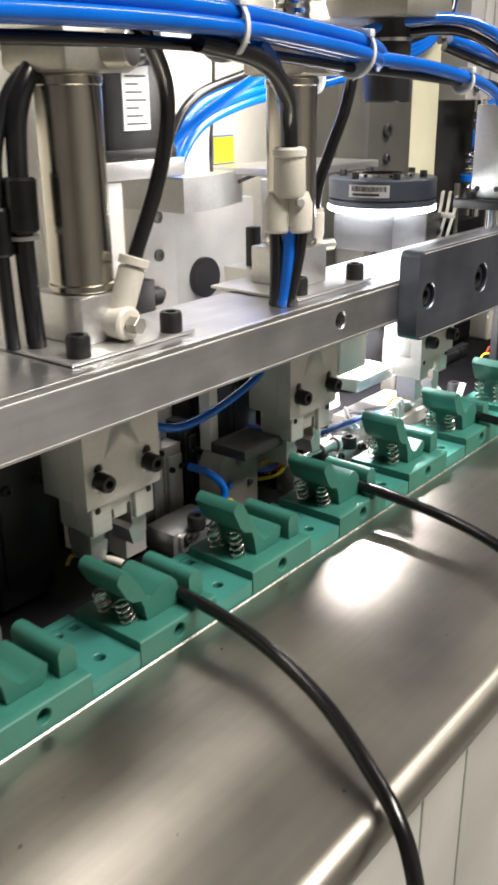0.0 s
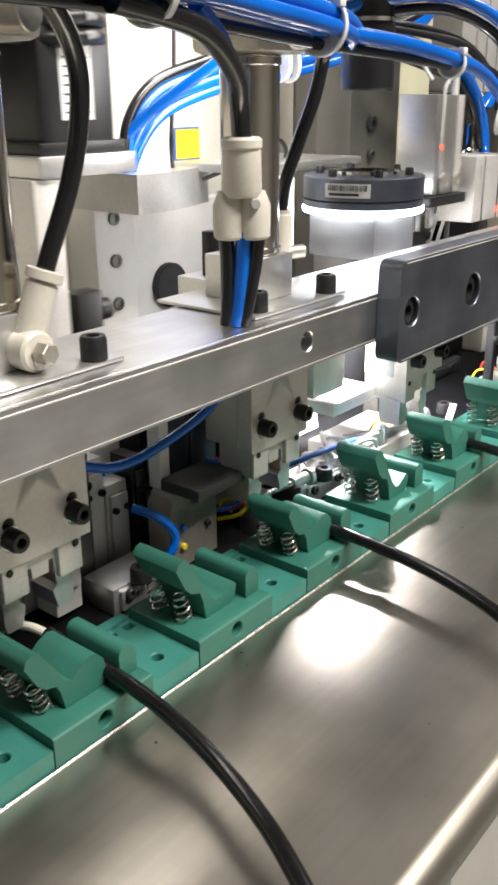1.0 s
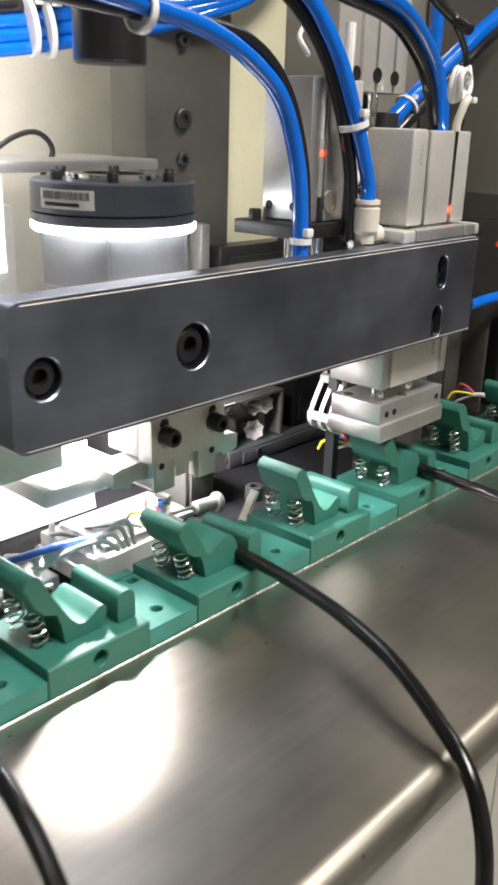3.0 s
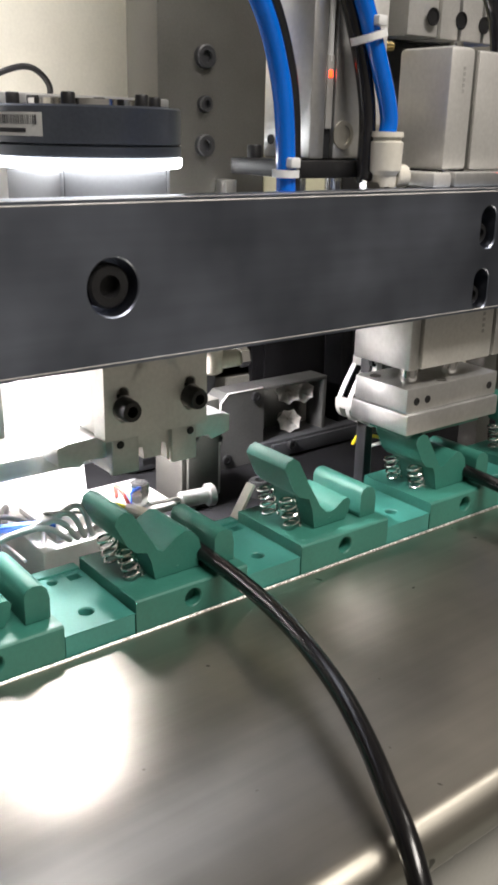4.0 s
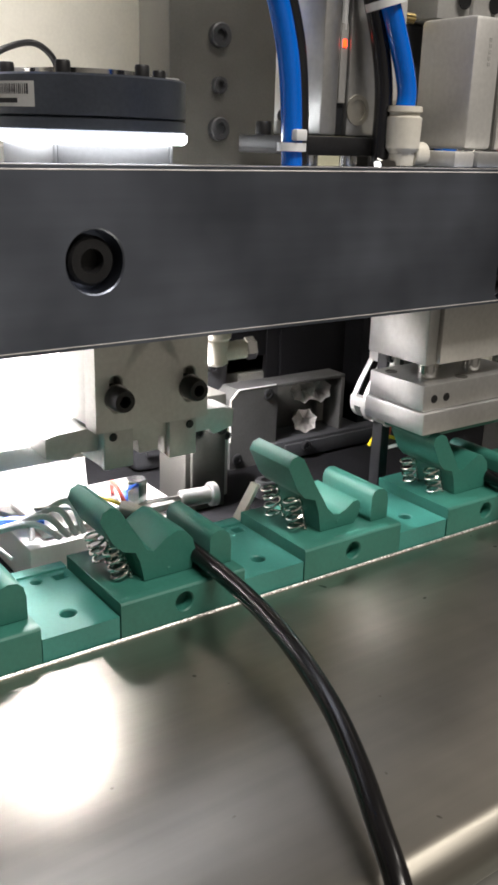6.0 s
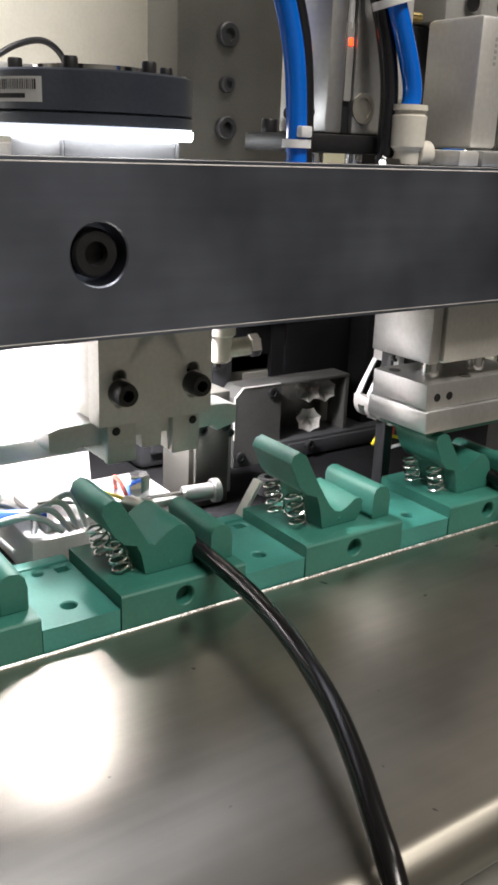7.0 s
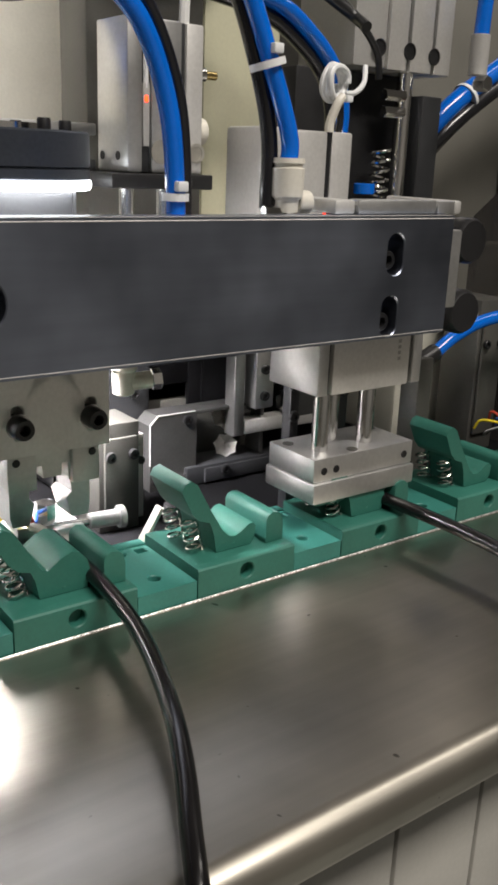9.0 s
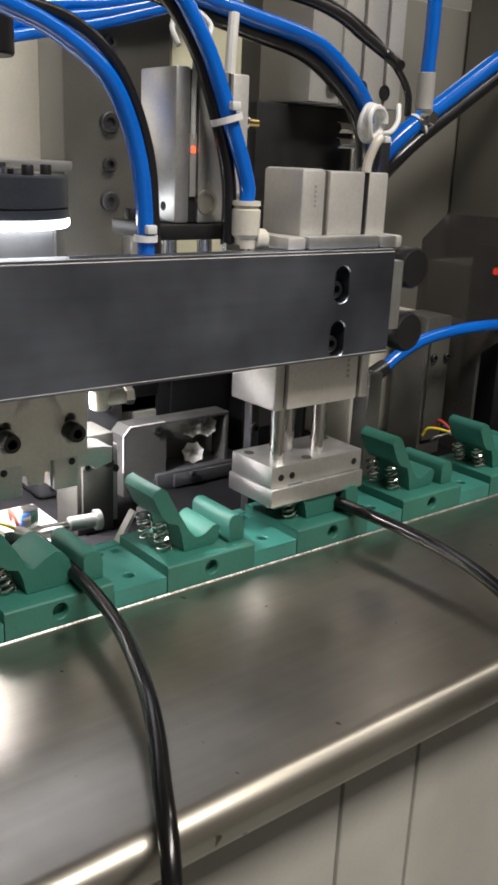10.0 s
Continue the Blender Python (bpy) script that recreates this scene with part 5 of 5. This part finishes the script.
for y, z, m in ((0.3030, 0.0180, BLUEW), (0.3030, 0.0080, YELLOW), (0.3200, 0.0140, BLACK)):
    part("block_plug", rod((-0.2712, y, z), (1, 0, 0), 0.0022, 0.0017, 14), m, fb)
block("black_cover", (-0.305, 0.180, 0.000), (0.040, 0.030, 0.080), BLACK, "black upright behind the first gripper", "cover")
block("tool_post", (-0.285, 0.240, 0.000), (0.014, 0.014, 0.100), WHITE, "white upright behind the first gripper", "tool post")
block("white_plate", (-0.365, 0.300, 0.010), (0.006, 0.060, 0.080), WHITE, "white sheet plate behind the stations", "plate")
block("black_cover", (-0.336, 0.678, -0.004), (0.020, 0.050, 0.118), BED, "black plastic cover behind the press", "cover")
block("jaw_panel", (-0.350, 0.627, -0.004), (0.012, 0.076, 0.040), COLUMN, "olive grey panel behind the polished jaws", "panel", 0.001)
for jx, jy, jz, d in ((-0.336, 0.6228, 0.0255, (0.8, -0.55, 0.25)), (-0.336, 0.6318, 0.0240, (0.8, -0.45, 0.30)), (-0.336, 0.6245, 0.0100, (0.8, -0.55, 0.2))):
    jw = thing("polished_jaw", (jx, jy, jz), "polished fluted steel jaw like an open funnel", "jaw")
    bm = bmesh.new()
    ax = Vector(d).normalized()
    u = ax.orthogonal().normalized()
    w = ax.cross(u)
    tip = bm.verts.new(Vector((jx, jy, jz)))
    rim = []
    for i in range(14):
        q = 2 * math.pi * i / 14
        r = 0.0066 if i % 2 else 0.0054
        rim.append(bm.verts.new(Vector((jx, jy, jz)) + ax * 0.0105 + (u * math.cos(q) + w * math.sin(q)) * r))
    for i in range(14):
        bm.faces.new((tip, rim[i], rim[(i + 1) % 14]))
    bmesh.ops.solidify(bm, geom=bm.faces[:], thickness=0.0004)
    part("jaw_cone", bm, EDGE, jw, smooth=0)
    part("jaw_stem", rod((jx - 0.010, jy, jz), (1, 0, 0), 0.0105, 0.0024, 10), STEEL, jw)
rc = thing("ribbed_cover", (-0.30, 0.86, -0.004), "beige ribbed machine cover near the end wall", "cover")
for i in range(5):
    part("cover_rib", box(-0.318 + 0.001 * i, -0.282, 0.845, 0.905, 0.004 + 0.016 * i, 0.0175 + 0.016 * i, 0.002), HOUSING, rc)
part("cover_back", box(-0.3185, -0.288, 0.847, 0.903, -0.004, 0.086, 0.001), HOUSING, rc)
hk = thing("slotted_hook", (-0.26, 0.597, 0.03), "slotted dark grey metal hook swung in beside the press", "hook")
hook_path = spline([(0.6065, 0.080, 0), (0.6030, 0.066, 0), (0.5945, 0.051, 0), (0.5915, 0.043, 0), (0.5945, 0.0375, 0), (0.6010, 0.0360, 0)], 5)
hook_side = [(p.x, p.y) for p in hook_path] + [(p.x + 0.0016, p.y + 0.0016) for p in hook_path[::-1]]
for x in (-0.2675, -0.2610, -0.2545):
    part("hook_strip", prism(hook_side, "x", x - 0.0013, x + 0.0013), MATTE, hk)
for y, z in ((0.6010, 0.0630), (0.5915, 0.0445), (0.6000, 0.0366)):
    part("hook_bridge", box(-0.2688, -0.2532, y - 0.0004, y + 0.0030, z - 0.0022, z + 0.0022, 0.0005), MATTE, hk)
part("hook_arm", box(-0.2575, -0.2530, 0.6062, 0.6084, 0.036, 0.088, 0.0004), COLUMN, hk)
for y in (0.36, 0.487):
    st = thing("stop_pin", (-0.262, y + 0.018, -0.004), "steel stop pin with a knurled head", "stop pin")
    part("pin_shaft", rod((-0.268, y, 0.0145), (0.12, 1, 0), 0.022, 0.0018, 14), CHROME, st)
    part("pin_head", rod((-0.2655, y + 0.0215, 0.0145), (0.12, 1, 0), 0.012, 0.0034, 18), ALU, st)
    part("pin_cap", rod((-0.2640, y + 0.0336, 0.0145), (0.12, 1, 0), 0.003, 0.0048, 18), ALU, st)
    part("pin_block", box(-0.275, -0.262, y - 0.010, y, -0.004, 0.019, 0.0006), ALU, st)
for y in (0.187, 0.327, 0.467):
    sc = thing("socket_bolt", (-0.264, y + 0.08, 0.009), "black socket head bolt on the carriage", "bolt")
    socket_screw("bolt_head", (-0.262, y + 0.08, 0.0091), (0, 0, 1), 0.0048, 0.007, sc)

random.seed(3)
for k in range(26):
    y = 0.085 + 0.0125 * k
    if 0.19 < y < 0.225 or 0.33 < y < 0.365:
        continue
    sx, sy, sz = random.uniform(0.010, 0.026), random.uniform(0.007, 0.016), random.uniform(0.018, 0.060)
    x = random.uniform(-0.345, -0.300)
    block("tool_detail", (x, y, -0.004), (sx, sy, sz), random.choice((BLACK, DARK, MATTE, ALU, WHITE, BLACK)), "small machined tooling block behind the chain", "tooling block", 0.0006)
for k, (y, z) in enumerate(((0.13, 0.070), (0.255, 0.060), (0.27, 0.085), (0.385, 0.075), (0.40, 0.055))):
    sh = thing("guide_shaft", (-0.31, y, z), "polished steel guide shaft behind the chain", "guide shaft")
    part("shaft", rod((-0.345, y, z), (1, 0.2, 0), 0.050, 0.0032, 16), CHROME, sh)
    part("shaft_collar", rod((-0.312, y + 0.0066, z), (1, 0.2, 0), 0.008, 0.0058, 18), BLACK, sh)
for k in range(6):
    y = 0.10 + 0.055 * k
    hose("sensor_lead", [(-0.340, y, 0.095), (-0.318, y + 0.010, 0.070 - 0.004 * (k % 3)), (-0.305, y + 0.022, 0.040), (-0.312, y + 0.035, 0.012)], 0.0013, (BLACKPL, RED, BLACKPL, TUBEB, BLACKPL, TIE)[k], "thin sensor lead behind the stations", "lead")

# bright nozzle and clear guides under the ring lamp
nz = thing("work_nest", (-0.275, 0.470, -0.004), "white work nest under the ring lamp", "work nest")
part("nest_block", box(-0.300, -0.258, 0.445, 0.500, -0.004, 0.012, 0.001), WHITE, nz)
part("nest_plate", box(-0.2950, -0.262, 0.452, 0.505, 0.0125, 0.0155, 0.0006), ALU, nz)
part("nest_nut", rod((-0.270, 0.492, 0.0157), (0, 0, 1), 0.009, 0.0042, 6), CHROME, nz)
part("back_plate", prism([(-0.330, -0.003), (-0.345, 0.088), (-0.349, 0.088), (-0.336, -0.003)], "y", 0.385, 0.500, 0.0005), MATTE, nz, "white back plate in the lamp's glare")
part("feed_guide", box(-0.302, -0.272, 0.410, 0.4400, 0.0520, 0.0985, 0.0012), WHITE, nz, "white feed guide below the beam")
part("nest_valve", rod((-0.300, 0.4500, 0.0500), (0, 0, 1), 0.036, 0.0075, 24), WHITE, nz)
part("valve_nut", rod((-0.300, 0.4500, 0.0440), (0, 0, 1), 0.006, 0.0085, 6), CHROME, nz)
part("nest_shelf", box(-0.318, -0.272, 0.430, 0.476, 0.0360, 0.0440, 0.001), WHITE, nz)
part("blue_lead", tube([(-0.262, 0.452, 0.020), (-0.266, 0.437, 0.021), (-0.272, 0.420, 0.019), (-0.280, 0.395, 0.016)], 0.0016, 10), BLUEW, nz, "light blue wire")
for k in range(4):
    part("white_lead", tube([(-0.258, 0.456 + 0.003 * k, 0.014), (-0.256, 0.446 + 0.004 * k, 0.022 + 0.002 * k), (-0.262, 0.436 + 0.003 * k, 0.020), (-0.272, 0.424, 0.010 + 0.002 * k)], 0.0011, 8), TIE, nz, "white wire")
hose("blue_tube", [(-0.33, 0.24, 0.075), (-0.300, 0.262, 0.078), (-0.280, 0.290, 0.090), (-0.272, 0.305, 0.100)], 0.0022, TUBEB, "blue air tube under the beam")
tg = thing("guide_tongue", (-0.247, 0.5245, -0.004), "thin white plastic guide tongue beside the chain", "guide")
part("tongue_strip", prism([(0.5185, -0.004), (0.5215, 0.0080), (0.5305, 0.0225), (0.5317, 0.0223), (0.5231, 0.0075), (0.5205, -0.004)], "x", -0.2500, -0.2455, 0.0002), FITTING, tg)
for k, (m, y, z) in enumerate(((YELLOW, 0.3420, 0.024), (RED, 0.3440, 0.028), (BLUEW, 0.3380, 0.030), (TUBEB, 0.2890, 0.022))):
    hose("sensor_lead", [(-0.276, y - 0.012, z + 0.014), (-0.266, y - 0.006, z + 0.010), (-0.262, y, z), (-0.264, y - 0.004, z - 0.010), (-0.274, y - 0.010, z - 0.014)], 0.0011 if k < 3 else 0.0021, m, "loose coloured lead beside the feed block", "lead")
random.seed(11)
for k in range(9):
    y = 0.412 + 0.007 * k
    z0 = 0.006 + random.random() * 0.004
    part("loose_strand", tube([(-0.262 - random.random() * 0.02, y, z0), (-0.262 - random.random() * 0.02, y + random.uniform(-0.006, 0.006), z0 + 0.004 + random.random() * 0.005), (-0.270 - random.random() * 0.02, y + random.uniform(-0.012, 0.012), z0 + 0.005 + random.random() * 0.006), (-0.285, y + random.uniform(-0.02, 0.02), z0)], random.choice((0.0007, 0.0010, 0.0016)), 8, 6), random.choice((TIE, TIE, ALU, FITTING)), nz)
hose("blue_tube", [(-0.272, 0.225, 0.080), (-0.262, 0.2445, 0.070), (-0.260, 0.2625, 0.0668), (-0.260, 0.290, 0.0705), (-0.260, 0.3154, 0.0785), (-0.264, 0.335, 0.090)], 0.0022, TUBEB, "blue air tube under the beam")

# ---- what moves ----
def eased(moves, times):
    return [(t, moves(t)) for t in times]


def chain_shift(t):
    """Two steps of the chain, each of two pitches, in about a quarter of a second."""
    s = 0.0
    for t0 in (3.73, 8.03):
        k = min(max((t - t0) / 0.27, 0), 1)
        s += 2 * PITCH * (k * k * (3 - 2 * k))
    return s


STEPS = [0.0, 3.73, 3.80, 3.865, 3.93, 4.00, 6.0, 8.03, 8.10, 8.165, 8.23, 8.30, 10.0]
PRESS = [(0, 0), (1.40, 0), (1.55, 0.0185), (4.08, 0.0185), (4.22, 0), (5.72, 0), (5.86, 0.0185), (8.33, 0.0185), (8.47, 0), (10.0, 0)]
OPEN = [(0, 0), (1.22, 0), (1.27, 44), (1.32, 88), (4.12, 88), (4.17, 44), (4.22, 0), (5.54, 0), (5.59, 44), (5.64, 88), (8.34, 88), (8.39, 44), (8.44, 0), (9.84, 0), (9.89, 44), (9.94, 88), (10.0, 88)]
SLIDE = [(0, 0, 0), (0.12, 0, 0), (0.35, -0.037, 0), (0.9, -0.038, 0), (1.12, -0.058, 0), (1.38, 0, 0), (4.34, 0, 0), (4.5, -0.0368, 0), (5.0, -0.0372, 0), (5.5, -0.0580, 0), (5.62, -0.0570, 0), (5.8, 0, 0), (8.62, 0, 0), (8.8, -0.042, 0.0005), (9.0, -0.0595, 0.002), (9.5, -0.0598, 0.0024), (9.75, -0.050, 0.001), (9.95, -0.004, 0), (10.0, -0.0015, 0)]
LIFT = [(0, 0, -0.018), (0.12, 0, -0.018), (0.35, -0.060, -0.018), (1.2, -0.060, -0.018), (1.38, 0, -0.010), (1.5, 0, 0), (4.10, 0, 0), (4.25, 0, -0.018), (4.34, 0, -0.018), (4.5, -0.060, -0.018), (5.5, -0.060, -0.018), (5.65, -0.012, -0.015), (5.85, 0, 0), (8.33, 0, 0), (8.48, 0, -0.016), (8.62, 0, -0.016), (8.85, -0.0545, -0.017), (9.7, -0.0550, -0.0165), (9.93, -0.002, -0.016), (10.0, 0, -0.016)]
NEAR = [(0, 0.006), (0.08, 0.020), (0.2, 0.045), (0.8, 0.045), (0.9, 0.034), (1.02, 0), (4.2, 0), (4.45, 0.045), (5.05, 0.045), (5.27, 0), (8.5, 0), (8.7, 0.045), (9.3, 0.045), (9.52, 0), (10.0, 0)]
RISE = [(0, 0), (1.03, 0), (1.11, 0.018), (1.2, 0.042), (4.10, 0.042), (4.25, 0), (5.28, 0), (5.45, 0.042), (8.35, 0.042), (8.5, 0), (9.53, 0), (9.7, 0.042), (10.0, 0.042)]
HOOK = [(0, 1), (1.25, 1), (1.45, 0), (4.08, 0), (4.25, 1), (5.6, 1), (5.8, 0), (8.33, 0), (8.48, 1), (10.0, 1)]


def motions():
    for ob, y in CHAIN:
        walk(ob, [(t, pose(-0.216, y + chain_shift(t), Z0)) for t in STEPS])
    for ob, y in SWUNG:
        rows = []
        for t in STEPS:
            turn = 9.0 * min(max((t - 8.03) / 0.27, 0), 1) + 1.0
            rows.append((t, pose(-0.216 + 0.0445 * math.sin(radians(turn)), y + chain_shift(t) + 0.0445 * (1 - math.cos(radians(turn))), Z0, 0, 0, turn)))
        walk(ob, rows)
    walk(ram, [(t, pose(-0.2144, 0.6, 0.0244 + dz)) for t, dz in PRESS])
    for f, side in FINGERS:
        walk(f, [(t, pose(0, 0.0115 * side, -0.0060, side * a)) for t, a in OPEN])
    walk(slide, [(t, pose(-0.232 + dx, 0.541, 0.148 + dz)) for t, dx, dz in SLIDE])
    walk(claw, [(t, pose(-0.325 - 0.3 * (dx + 0.0375), 0.61 - 0.6 * (dx + 0.0375), 0.02 + 0.045 * max(0, 1 + dx / 0.03) + (1.2 * max(0, -dx - 0.04) if t < 6 else 0))) for t, dx, dz in SLIDE])
    for ob in LIFTED:
        walk(ob, [(t, pose(dx, 0, dz + 0.017)) for t, dx, dz in LIFT])
    walk(lift, [(t, pose(-0.2135 + dx, 0.61, 0.1445 + dz)) for t, dx, dz in LIFT])

    walk(RISER, [(t, pose(0, 0, dz)) for t, dz in RISE])
    walk(hk, [(t, pose(-0.26 - 0.070 * k, 0.601 + 0.045 * k, 0.027 + 0.060 * k)) for t, k in HOOK])
    walk(ACTUATOR, [(t, pose(-0.292 - 1.2 * dz, 0.3330, 0.018)) for t, dz in RISE])
    walk(mot, [(t, pose(-0.40, 0.345 + dy, 0.168)) for t, dy in NEAR])
    walk(brk, [(t, pose(-0.40, 0.33 + dy, -0.004)) for t, dy in NEAR])


motions()
